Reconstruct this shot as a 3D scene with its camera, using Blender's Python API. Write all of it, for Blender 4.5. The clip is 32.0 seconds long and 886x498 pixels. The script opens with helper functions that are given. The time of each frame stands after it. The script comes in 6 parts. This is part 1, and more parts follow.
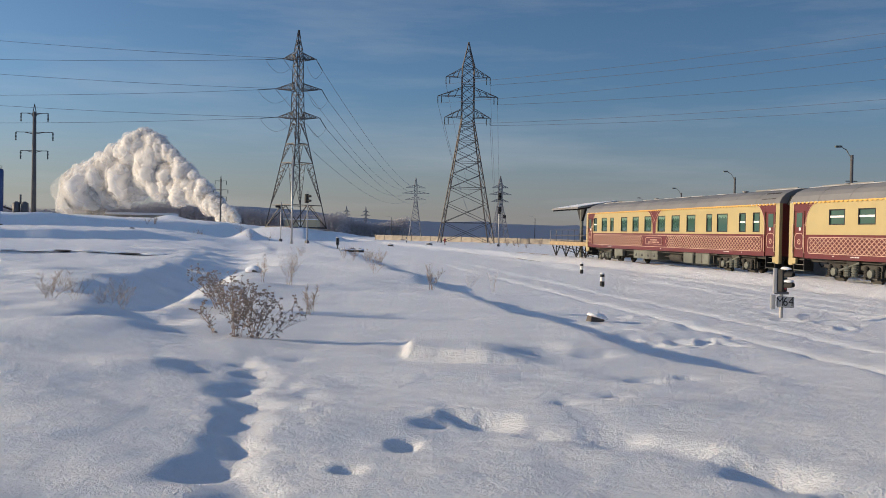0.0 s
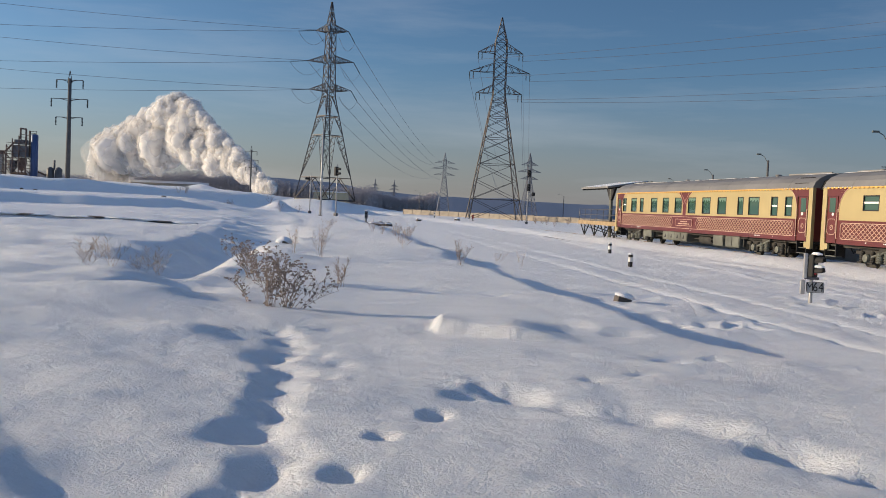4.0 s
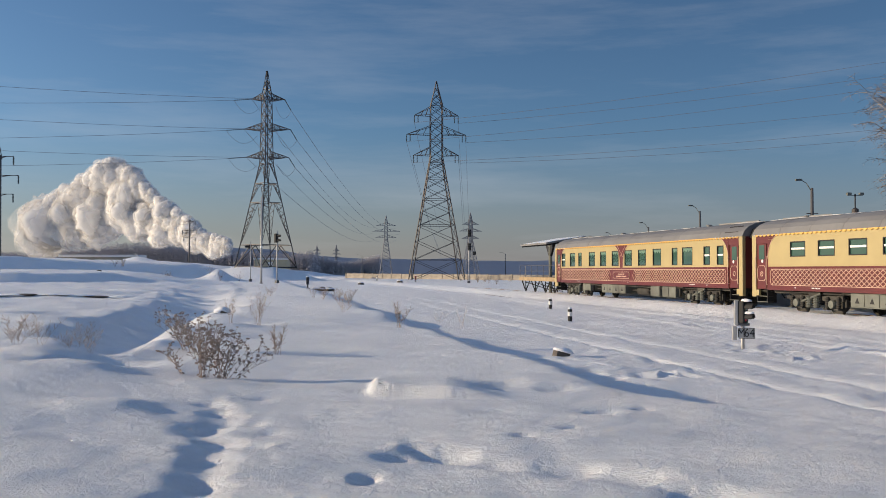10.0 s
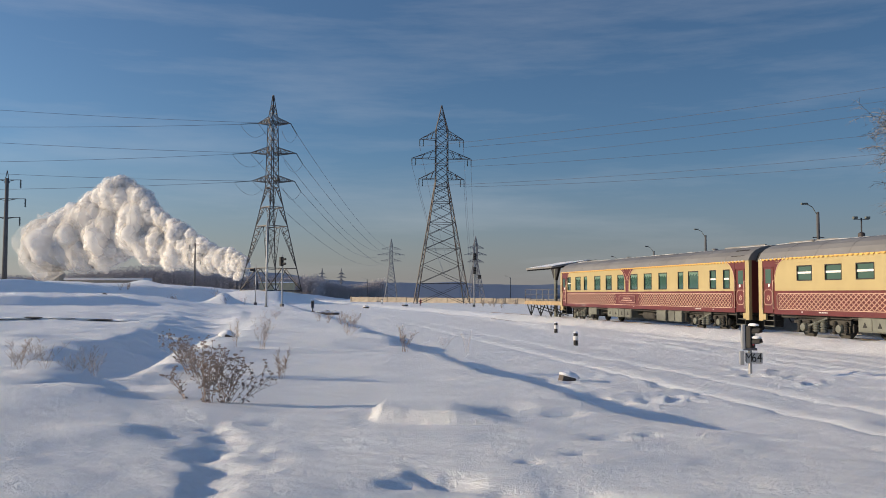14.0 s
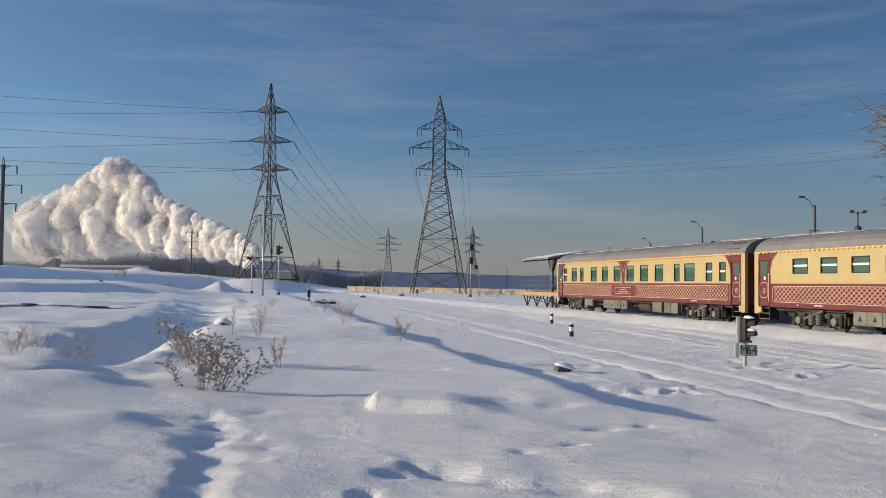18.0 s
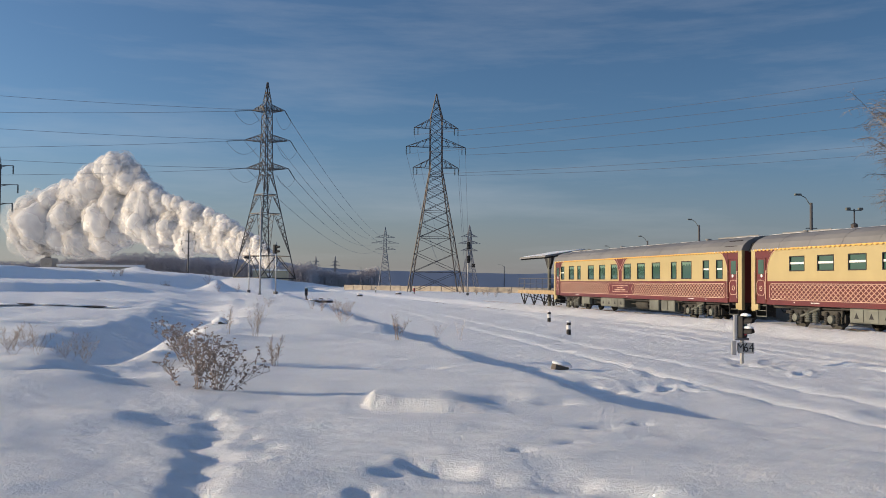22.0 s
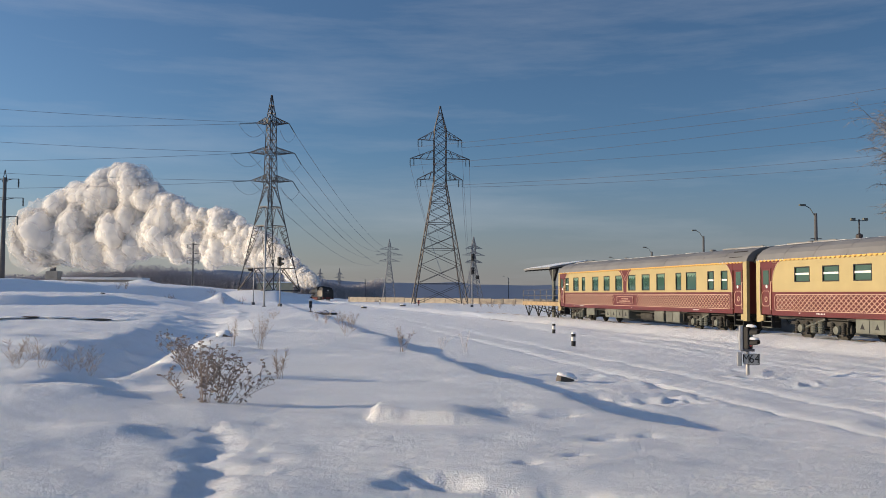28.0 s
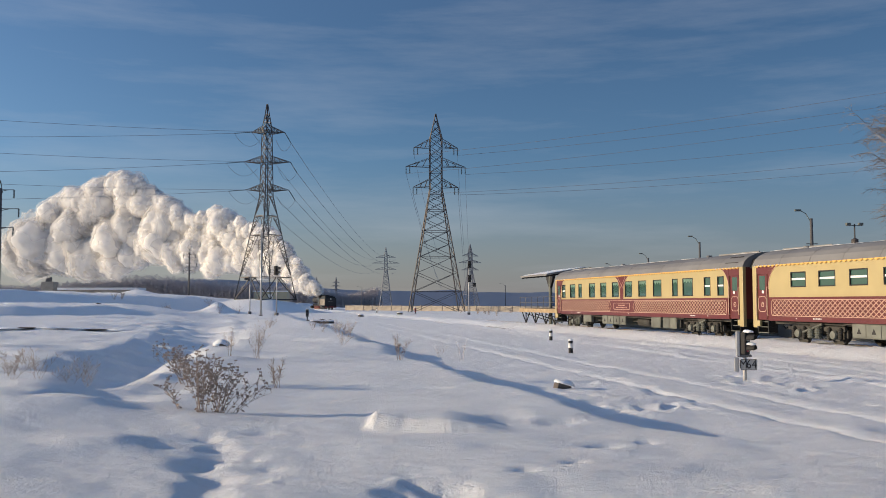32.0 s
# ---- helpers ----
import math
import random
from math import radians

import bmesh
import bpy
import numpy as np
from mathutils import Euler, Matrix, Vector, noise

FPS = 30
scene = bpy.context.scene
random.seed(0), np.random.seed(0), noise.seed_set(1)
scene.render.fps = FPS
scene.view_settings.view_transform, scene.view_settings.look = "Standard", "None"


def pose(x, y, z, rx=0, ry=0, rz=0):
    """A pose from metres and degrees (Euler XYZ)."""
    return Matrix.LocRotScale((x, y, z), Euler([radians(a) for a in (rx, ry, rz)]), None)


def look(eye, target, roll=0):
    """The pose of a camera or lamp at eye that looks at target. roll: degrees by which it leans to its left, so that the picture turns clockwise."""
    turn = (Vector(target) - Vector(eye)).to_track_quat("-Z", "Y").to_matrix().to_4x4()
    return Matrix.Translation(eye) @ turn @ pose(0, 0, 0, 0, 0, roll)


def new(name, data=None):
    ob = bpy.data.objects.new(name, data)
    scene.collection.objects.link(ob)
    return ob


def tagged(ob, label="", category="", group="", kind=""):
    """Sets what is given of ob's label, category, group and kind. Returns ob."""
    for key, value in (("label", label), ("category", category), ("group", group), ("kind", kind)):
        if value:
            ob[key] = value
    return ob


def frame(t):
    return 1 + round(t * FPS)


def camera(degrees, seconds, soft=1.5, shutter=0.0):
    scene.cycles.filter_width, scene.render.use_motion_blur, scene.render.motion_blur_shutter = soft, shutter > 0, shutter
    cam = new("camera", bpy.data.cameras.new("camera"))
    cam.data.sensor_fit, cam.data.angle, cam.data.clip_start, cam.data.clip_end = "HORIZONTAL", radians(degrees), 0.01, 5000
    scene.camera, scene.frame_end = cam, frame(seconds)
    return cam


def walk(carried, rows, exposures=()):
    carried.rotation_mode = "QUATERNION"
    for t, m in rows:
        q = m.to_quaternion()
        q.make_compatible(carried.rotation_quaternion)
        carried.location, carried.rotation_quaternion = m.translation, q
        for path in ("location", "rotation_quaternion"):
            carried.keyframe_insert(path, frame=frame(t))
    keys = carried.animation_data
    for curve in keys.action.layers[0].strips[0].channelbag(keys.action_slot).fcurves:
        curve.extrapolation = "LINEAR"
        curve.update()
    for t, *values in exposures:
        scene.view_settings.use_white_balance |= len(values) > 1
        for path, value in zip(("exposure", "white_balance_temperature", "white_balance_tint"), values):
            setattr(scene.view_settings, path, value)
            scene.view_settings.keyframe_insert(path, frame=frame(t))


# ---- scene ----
cam = camera(52.78, 32.0, 0.9)
PATH = [
    (0, pose(-0.097, 0.214, 1.830, 88.997, -1.052, -0.002)),
    (0.5, pose(-0.098, 0.201, 1.830, 88.104, -1.215, 0.091)),
    (1, pose(-0.101, 0.202, 1.832, 87.300, -1.372, 0.257)),
    (1.5, pose(-0.101, 0.200, 1.828, 87.111, -1.458, 0.891)),
    (2, pose(-0.106, 0.192, 1.832, 87.266, -1.578, 1.796)),
    (2.5, pose(-0.111, 0.178, 1.840, 87.843, -1.692, 2.002)),
    (4.5, pose(-0.152, 0.074, 1.826, 86.886, -2.990, 2.097)),
    (5, pose(-0.148, 0.082, 1.821, 86.319, -3.275, 3.113)),
    (5.5, pose(-0.143, 0.087, 1.819, 86.214, -3.425, 3.464)),
    (6, pose(-0.145, 0.084, 1.822, 86.382, -3.524, 3.530)),
    (6.5, pose(-0.144, 0.087, 1.825, 86.699, -3.526, 3.610)),
    (7, pose(-0.130, 0.072, 1.837, 88.058, -2.502, 3.120)),
    (7.5, pose(-0.108, 0.040, 1.858, 89.838, -1.288, 1.401)),
    (8, pose(-0.095, -0.007, 1.856, 90.524, -0.838, -0.172)),
    (8.5, pose(-0.061, -0.042, 1.855, 90.805, -0.540, -1.286)),
    (9, pose(-0.032, -0.055, 1.847, 90.930, -0.590, -1.815)),
    (9.5, pose(-0.001, -0.066, 1.842, 90.773, -0.489, -2.193)),
    (10, pose(-0.001, -0.055, 1.845, 91.401, -0.140, -1.854)),
    (10.5, pose(-0.009, -0.029, 1.847, 92.308, 0.218, -1.335)),
    (11, pose(-0.013, -0.005, 1.851, 92.971, 0.336, -0.886)),
    (11.5, pose(-0.009, 0.002, 1.853, 93.438, 0.407, -0.926)),
    (12, pose(-0.007, 0.005, 1.855, 93.671, 0.361, -1.039)),
    (12.5, pose(-0.008, 0.002, 1.856, 93.609, 0.189, -1.255)),
    (13, pose(-0.004, 0.001, 1.854, 93.433, 0.136, -1.618)),
    (13.5, pose(-0.000, 0.003, 1.852, 93.170, -0.032, -1.632)),
    (14, pose(-0.002, 0.003, 1.849, 92.914, -0.215, -1.527)),
    (14.5, pose(-0.006, 0.004, 1.848, 92.650, -0.273, -1.348)),
    (16.5, pose(-0.001, 0.002, 1.850, 92.754, -0.609, -1.302)),
    (17, pose(-0.000, 0.000, 1.849, 92.597, -0.627, -1.363)),
    (17.5, pose(0.001, 0.002, 1.849, 92.351, -0.664, -1.541)),
    (18, pose(0.003, 0.002, 1.849, 92.274, -0.704, -1.753)),
    (18.5, pose(0.002, 0.000, 1.848, 92.276, -0.711, -1.669)),
    (19, pose(0.002, 0.000, 1.849, 92.357, -0.723, -1.700)),
    (19.5, pose(0.001, -0.001, 1.849, 92.473, -0.788, -1.752)),
    (20, pose(0.002, -0.002, 1.849, 92.475, -0.776, -1.835)),
    (20.5, pose(0.005, -0.001, 1.851, 92.409, -0.656, -1.954)),
    (21, pose(0.004, -0.003, 1.850, 92.274, -0.644, -2.024)),
    (21.5, pose(0.004, 0.000, 1.851, 92.283, -0.577, -2.006)),
    (22, pose(0.005, -0.001, 1.849, 92.182, -0.531, -1.928)),
    (22.5, pose(0.008, -0.002, 1.847, 92.038, -0.465, -1.971)),
    (23, pose(0.005, -0.002, 1.847, 92.095, -0.464, -1.892)),
    (23.5, pose(0.005, 0.000, 1.849, 92.119, -0.485, -1.880)),
    (24, pose(0.008, 0.001, 1.848, 92.124, -0.477, -2.004)),
    (24.5, pose(0.004, -0.001, 1.849, 92.254, -0.473, -2.043)),
    (25, pose(0.005, -0.003, 1.849, 92.314, -0.457, -2.048)),
    (25.5, pose(0.002, -0.004, 1.847, 92.204, -0.459, -2.017)),
    (27.5, pose(0.002, 0.001, 1.851, 92.674, -0.386, -1.793)),
    (28, pose(-0.001, -0.002, 1.852, 92.932, -0.358, -1.655)),
    (28.5, pose(-0.002, -0.005, 1.849, 93.007, -0.342, -1.754)),
    (29, pose(-0.000, -0.004, 1.851, 92.962, -0.347, -1.734)),
    (29.5, pose(-0.000, 0.000, 1.851, 92.928, -0.198, -1.767)),
    (30, pose(0.001, 0.001, 1.851, 92.963, -0.099, -1.720)),
    (30.5, pose(0.000, -0.001, 1.850, 92.995, -0.066, -1.664)),
    (31, pose(0.000, -0.001, 1.851, 93.135, -0.074, -1.670)),
    (31.5, pose(-0.003, -0.002, 1.850, 93.354, -0.059, -1.655)),
    (32, pose(0.001, 0.002, 1.851, 93.431, 0.068, -1.859)),
]
walk(cam, PATH)


# ---------------------------------------------------------------- world, sun, exposure
SUN_EL, SUN_AZ = 12.5, 273.0      # degrees; azimuth clockwise from +y: the sun stands low, at the left
world = bpy.data.worlds.new("winter_sky")
scene.world = world
world.use_nodes = True
wn = world.node_tree
bg = wn.nodes["Background"]
sky = wn.nodes.new("ShaderNodeTexSky")
sky.sky_type, sky.sun_disc = "NISHITA", False
sky.sun_elevation, sky.sun_rotation = radians(SUN_EL), radians(SUN_AZ)
sky.altitude, sky.air_density, sky.dust_density, sky.ozone_density = 200, 0.85, 1.0, 4.2
# frost haze that thickens towards the horizon, and thin cirrus streaks
wc = wn.nodes.new("ShaderNodeTexCoord")
sep = wn.nodes.new("ShaderNodeSeparateXYZ")
wn.links.new(wc.outputs["Generated"], sep.inputs[0])
up = wn.nodes.new("ShaderNodeMapRange")
up.interpolation_type = "SMOOTHSTEP"
up.inputs[1].default_value, up.inputs[2].default_value, up.inputs[3].default_value, up.inputs[4].default_value = -0.05, 0.17, 0.88, 0.0
wn.links.new(sep.outputs["Z"], up.inputs[0])
# the side of the sky away from the sun is deeper, the haze towards the sun paler and warmer
sunward = wn.nodes.new("ShaderNodeMapRange")
sunward.inputs[1].default_value, sunward.inputs[2].default_value = 0.55, -0.75
wn.links.new(sep.outputs["X"], sunward.inputs[0])
deep_sky = wn.nodes.new("ShaderNodeMapRange")
deep_sky.inputs[3].default_value, deep_sky.inputs[4].default_value = 0.60, 0.90
wn.links.new(sunward.outputs[0], deep_sky.inputs[0])
sky_side = wn.nodes.new("ShaderNodeVectorMath")
sky_side.operation = "SCALE"
wn.links.new(sky.outputs[0], sky_side.inputs[0])
wn.links.new(deep_sky.outputs[0], sky_side.inputs["Scale"])
# blue fill light added to the unseen sky overhead, to lighten the shaded snow
fill_at = wn.nodes.new("ShaderNodeMapRange")
fill_at.inputs[1].default_value, fill_at.inputs[2].default_value, fill_at.inputs[3].default_value, fill_at.inputs[4].default_value = 0.28, 0.85, 0.0, 0.5
wn.links.new(sep.outputs["Z"], fill_at.inputs[0])
overhead_fill = wn.nodes.new("ShaderNodeMixRGB")
overhead_fill.inputs[2].default_value = (1.45, 2.15, 3.7, 1)
wn.links.new(fill_at.outputs[0], overhead_fill.inputs[0])
tint = wn.nodes.new("ShaderNodeMixRGB")
tint.blend_type = "MULTIPLY"
tint.inputs[0].default_value, tint.inputs[2].default_value = 1.0, (1.02, 1.01, 0.97, 1)
wn.links.new(sky_side.outputs[0], tint.inputs[1])
wn.links.new(tint.outputs[0], overhead_fill.inputs[1])
haze_side = wn.nodes.new("ShaderNodeMixRGB")
haze_side.inputs[1].default_value, haze_side.inputs[2].default_value = (1.64, 1.56, 1.74, 1), (2.62, 2.34, 2.06, 1)
wn.links.new(sunward.outputs[0], haze_side.inputs[0])
haze = wn.nodes.new("ShaderNodeMixRGB")
wn.links.new(up.outputs[0], haze.inputs[0])
wn.links.new(overhead_fill.outputs[0], haze.inputs[1])
wn.links.new(haze_side.outputs[0], haze.inputs[2])
mp = wn.nodes.new("ShaderNodeMapping")
mp.inputs["Scale"].default_value, mp.inputs["Rotation"].default_value = (1.4, 2.0, 11.0), (0.0, radians(14), radians(8))
wn.links.new(wc.outputs["Generated"], mp.inputs["Vector"])
cn = wn.nodes.new("ShaderNodeTexNoise")
cn.inputs["Scale"].default_value, cn.inputs["Detail"].default_value, cn.inputs["Roughness"].default_value = 1.6, 7, 0.62
wn.links.new(mp.outputs[0], cn.inputs["Vector"])
cr = wn.nodes.new("ShaderNodeMapRange")
cr.inputs[1].default_value, cr.inputs[2].default_value, cr.inputs[3].default_value, cr.inputs[4].default_value = 0.48, 0.80, 0.0, 0.20
wn.links.new(cn.outputs["Fac"], cr.inputs[0])
cirrus = wn.nodes.new("ShaderNodeMixRGB")
cirrus.inputs[2].default_value = (4.2, 4.3, 4.6, 1)
wn.links.new(cr.outputs[0], cirrus.inputs[0])
wn.links.new(haze.outputs[0], cirrus.inputs[1])
wn.links.new(cirrus.outputs[0], bg.inputs[0])
bg.inputs[1].default_value = 0.142
sun = new("sun", bpy.data.lights.new("sun", "SUN"))
sun.data.energy, sun.data.angle, sun.data.color = 4.45, radians(1.0), (1.0, 0.805, 0.555)
sdir = Vector((math.sin(radians(SUN_AZ)) * math.cos(radians(SUN_EL)), math.cos(radians(SUN_AZ)) * math.cos(radians(SUN_EL)), math.sin(radians(SUN_EL))))
sun.matrix_world = look(sdir * 50, (0, 0, 0))
scene.view_settings.exposure = 0.06


# ---------------------------------------------------------------- materials
def mat(name, base, rough=0.6, metal=0.0, vary=0.12, size=6.0, bump=0.0, bump_size=40.0, second=None, mix_at=0.5, soft_mix=0.15, coat=0.0, rand=0.0, space="Object"):
    """A principled material with variation at two scales; second: a colour for stains and wear."""
    m = bpy.data.materials.new(name)
    m.use_nodes = True
    nt = m.node_tree
    b = nt.nodes["Principled BSDF"]
    b.inputs["Roughness"].default_value, b.inputs["Metallic"].default_value = rough, metal
    b.inputs["Coat Weight"].default_value = coat
    tc = nt.nodes.new("ShaderNodeTexCoord")
    n1 = nt.nodes.new("ShaderNodeTexNoise")
    n1.inputs["Scale"].default_value, n1.inputs["Detail"].default_value = size, 6
    nt.links.new(tc.outputs[space], n1.inputs["Vector"])
    ramp = nt.nodes.new("ShaderNodeValToRGB")
    e = ramp.color_ramp.elements
    e[0].position, e[1].position = 0.3, 0.7
    e[0].color = (*[c * (1 - vary) for c in base], 1)
    e[1].color = (*[min(1, c * (1 + vary)) for c in base], 1)
    nt.links.new(n1.outputs["Fac"], ramp.inputs[0])
    out = ramp.outputs[0]
    if second:
        n2 = nt.nodes.new("ShaderNodeTexNoise")
        n2.inputs["Scale"].default_value, n2.inputs["Detail"].default_value = size * 0.37, 8
        nt.links.new(tc.outputs[space], n2.inputs["Vector"])
        r2 = nt.nodes.new("ShaderNodeValToRGB")
        r2.color_ramp.elements[0].position, r2.color_ramp.elements[1].position = mix_at - soft_mix, mix_at + soft_mix
        nt.links.new(n2.outputs["Fac"], r2.inputs[0])
        mx = nt.nodes.new("ShaderNodeMixRGB")
        nt.links.new(r2.outputs[0], mx.inputs[0])
        nt.links.new(out, mx.inputs[1])
        mx.inputs[2].default_value = (*second, 1)
        out = mx.outputs[0]
    if rand:
        oi = nt.nodes.new("ShaderNodeObjectInfo")
        hs = nt.nodes.new("ShaderNodeHueSaturation")
        mr = nt.nodes.new("ShaderNodeMapRange")
        mr.inputs[3].default_value, mr.inputs[4].default_value = 1 - rand, 1 + rand
        nt.links.new(oi.outputs["Random"], mr.inputs[0])
        nt.links.new(mr.outputs[0], hs.inputs["Value"])
        nt.links.new(out, hs.inputs["Color"])
        out = hs.outputs[0]
    nt.links.new(out, b.inputs["Base Color"])
    if bump:
        n3 = nt.nodes.new("ShaderNodeTexNoise")
        n3.inputs["Scale"].default_value, n3.inputs["Detail"].default_value = bump_size, 5
        nt.links.new(tc.outputs[space], n3.inputs["Vector"])
        bp = nt.nodes.new("ShaderNodeBump")
        bp.inputs["Strength"].default_value, bp.inputs["Distance"].default_value = bump, 0.02
        nt.links.new(n3.outputs["Fac"], bp.inputs["Height"])
        nt.links.new(bp.outputs[0], b.inputs["Normal"])
    return m


M = {}
M["steel"] = mat("galvanised_steel", (0.06, 0.058, 0.062), 0.55, 0.3, 0.25, 1.5, second=(0.08, 0.048, 0.032), mix_at=0.62)
# far pylons: distance haze painted in, paler and bluer than the near steel
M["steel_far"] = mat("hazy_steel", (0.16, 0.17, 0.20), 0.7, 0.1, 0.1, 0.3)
# aluminium tone lifted a little to carry the haze along the far spans
M["wire"] = mat("aluminium_wire", (0.17, 0.18, 0.21), 0.6, 0.3, 0.1, 1)
M["glass_ins"] = mat("insulator_glass", (0.06, 0.08, 0.08), 0.25, 0.0, 0.1, 4)
M["concrete"] = mat("grey_concrete", (0.36, 0.34, 0.31), 0.9, 0, 0.15, 2, 0.3, 30, second=(0.22, 0.2, 0.18), mix_at=0.65)
M["concrete_dark"] = mat("weathered_concrete_pole", (0.11, 0.105, 0.105), 0.85, 0, 0.15, 1.2)
M["fence"] = mat("pale_concrete_fence", (0.34, 0.295, 0.24), 0.9, 0, 0.25, 0.8, rand=0.06)
M["cream"] = mat("cream_coach_paint", (0.44, 0.345, 0.16), 0.42, 0, 0.06, 0.9, second=(0.40, 0.31, 0.14), mix_at=0.68, coat=0.2)
M["maroon"] = mat("maroon_coach_paint", (0.125, 0.020, 0.018), 0.4, 0, 0.10, 1.2, second=(0.10, 0.018, 0.016), mix_at=0.66, coat=0.2)
M["gold"] = mat("pale_gold_trim", (0.62, 0.42, 0.31), 0.45, 0.0, 0.06, 6)
M["roof"] = mat("grey_roof_paint", (0.23, 0.22, 0.21), 0.5, 0.1, 0.12, 0.7, second=(0.17, 0.165, 0.16), mix_at=0.6)
M["roof_frost"] = mat("thin_roof_frost", (0.52, 0.52, 0.53), 0.8, 0, 0.15, 3)
M["under"] = mat("dusty_underframe", (0.075, 0.07, 0.06), 0.8, 0.1, 0.3, 2.2, 0.4, 20, second=(0.035, 0.032, 0.03), mix_at=0.5)
M["boxgrey"] = mat("grey_green_equipment_box", (0.16, 0.165, 0.14), 0.6, 0.1, 0.2, 2.0, second=(0.09, 0.09, 0.078), mix_at=0.6)
M["black"] = mat("black_rubber", (0.015, 0.014, 0.014), 0.7, 0, 0.2, 6)
M["dark"] = mat("dark_interior", (0.02, 0.014, 0.012), 0.8, 0, 0.2, 2)
M["white"] = mat("white_paint", (0.78, 0.76, 0.72), 0.5, 0, 0.05, 4)
M["signal_grey"] = mat("signal_housing_grey", (0.10, 0.10, 0.11), 0.5, 0.2, 0.15, 4)
M["alu"] = mat("silver_painted_mast", (0.42, 0.41, 0.40), 0.5, 0.35, 0.1, 3)
M["red"] = mat("red_paint", (0.45, 0.02, 0.03), 0.4, 0, 0.1, 3)
M["rail_dark"] = mat("rusty_buried_rail", (0.10, 0.075, 0.06), 0.6, 0.3, 0.2, 5)
M["rail"] = mat("rail_steel", (0.28, 0.19, 0.12), 0.45, 0.6, 0.2, 5)
M["plank"] = mat("dry_timber", (0.42, 0.30, 0.17), 0.85, 0, 0.2, 3, rand=0.15)
M["straw"] = mat("pale_straw", (0.42, 0.33, 0.26), 0.9, 0, 0.2, 20, rand=0.1)
M["stalk"] = mat("dry_stalk", (0.36, 0.29, 0.245), 0.85, 0, 0.25, 25, rand=0.1)
M["seed"] = mat("dry_seed_head", (0.33, 0.265, 0.225), 0.95, 0, 0.3, 40)
M["bark"] = mat("birch_bark", (0.20, 0.18, 0.175), 0.85, 0, 0.25, 5)
# bare woods with the haze painted into a paled base colour
M["forest"] = mat("frosted_bare_forest", (0.50, 0.47, 0.48), 0.95, 0, 0.15, 0.08, second=(0.56, 0.53, 0.54), mix_at=0.55)
# ridges and farthest trees: blue distance haze is painted into the base colour
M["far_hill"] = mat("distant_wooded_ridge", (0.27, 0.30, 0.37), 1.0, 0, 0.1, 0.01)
M["dark_red"] = mat("dull_dark_red_paint", (0.12, 0.02, 0.018), 0.6, 0, 0.2, 2)
M["loco"] = mat("sooty_black_iron", (0.022, 0.021, 0.022), 0.5, 0.2, 0.25, 2)
M["frost"] = mat("frosted_sooty_steel", (0.30, 0.26, 0.215), 0.8, 0, 0.3, 0.8, second=(0.10, 0.085, 0.075), mix_at=0.5)
M["stone"] = mat("dark_stone", (0.10, 0.085, 0.075), 0.9, 0, 0.3, 5, 0.6, 15)
M["blue"] = mat("blue_silo_paint", (0.035, 0.075, 0.20), 0.5, 0.1, 0.1, 0.3)
M["rust"] = mat("rusty_plant_steel", (0.17, 0.12, 0.10), 0.75, 0.2, 0.3, 0.5)
M["plant_grey"] = mat("sooty_grey_plant_steel", (0.16, 0.17, 0.19), 0.7, 0.1, 0.2, 0.4, second=(0.12, 0.10, 0.09), mix_at=0.6)
M["yellow"] = mat("olive_yellow_cladding", (0.36, 0.30, 0.045), 0.6, 0, 0.06, 0.3)
M["hut"] = mat("yellow_grey_plaster", (0.45, 0.40, 0.28), 0.9, 0, 0.1, 0.5)


def window_glass():
    m = bpy.data.materials.new("tinted_green_glass")
    m.use_nodes = True
    nt = m.node_tree
    b = nt.nodes["Principled BSDF"]
    b.inputs["Base Color"].default_value = (0.045, 0.10, 0.08, 1)
    b.inputs["Roughness"].default_value = 0.06
    b.inputs["IOR"].default_value = 1.6
    b.inputs["Coat Weight"].default_value = 0.6
    return m


M["glass"] = window_glass()


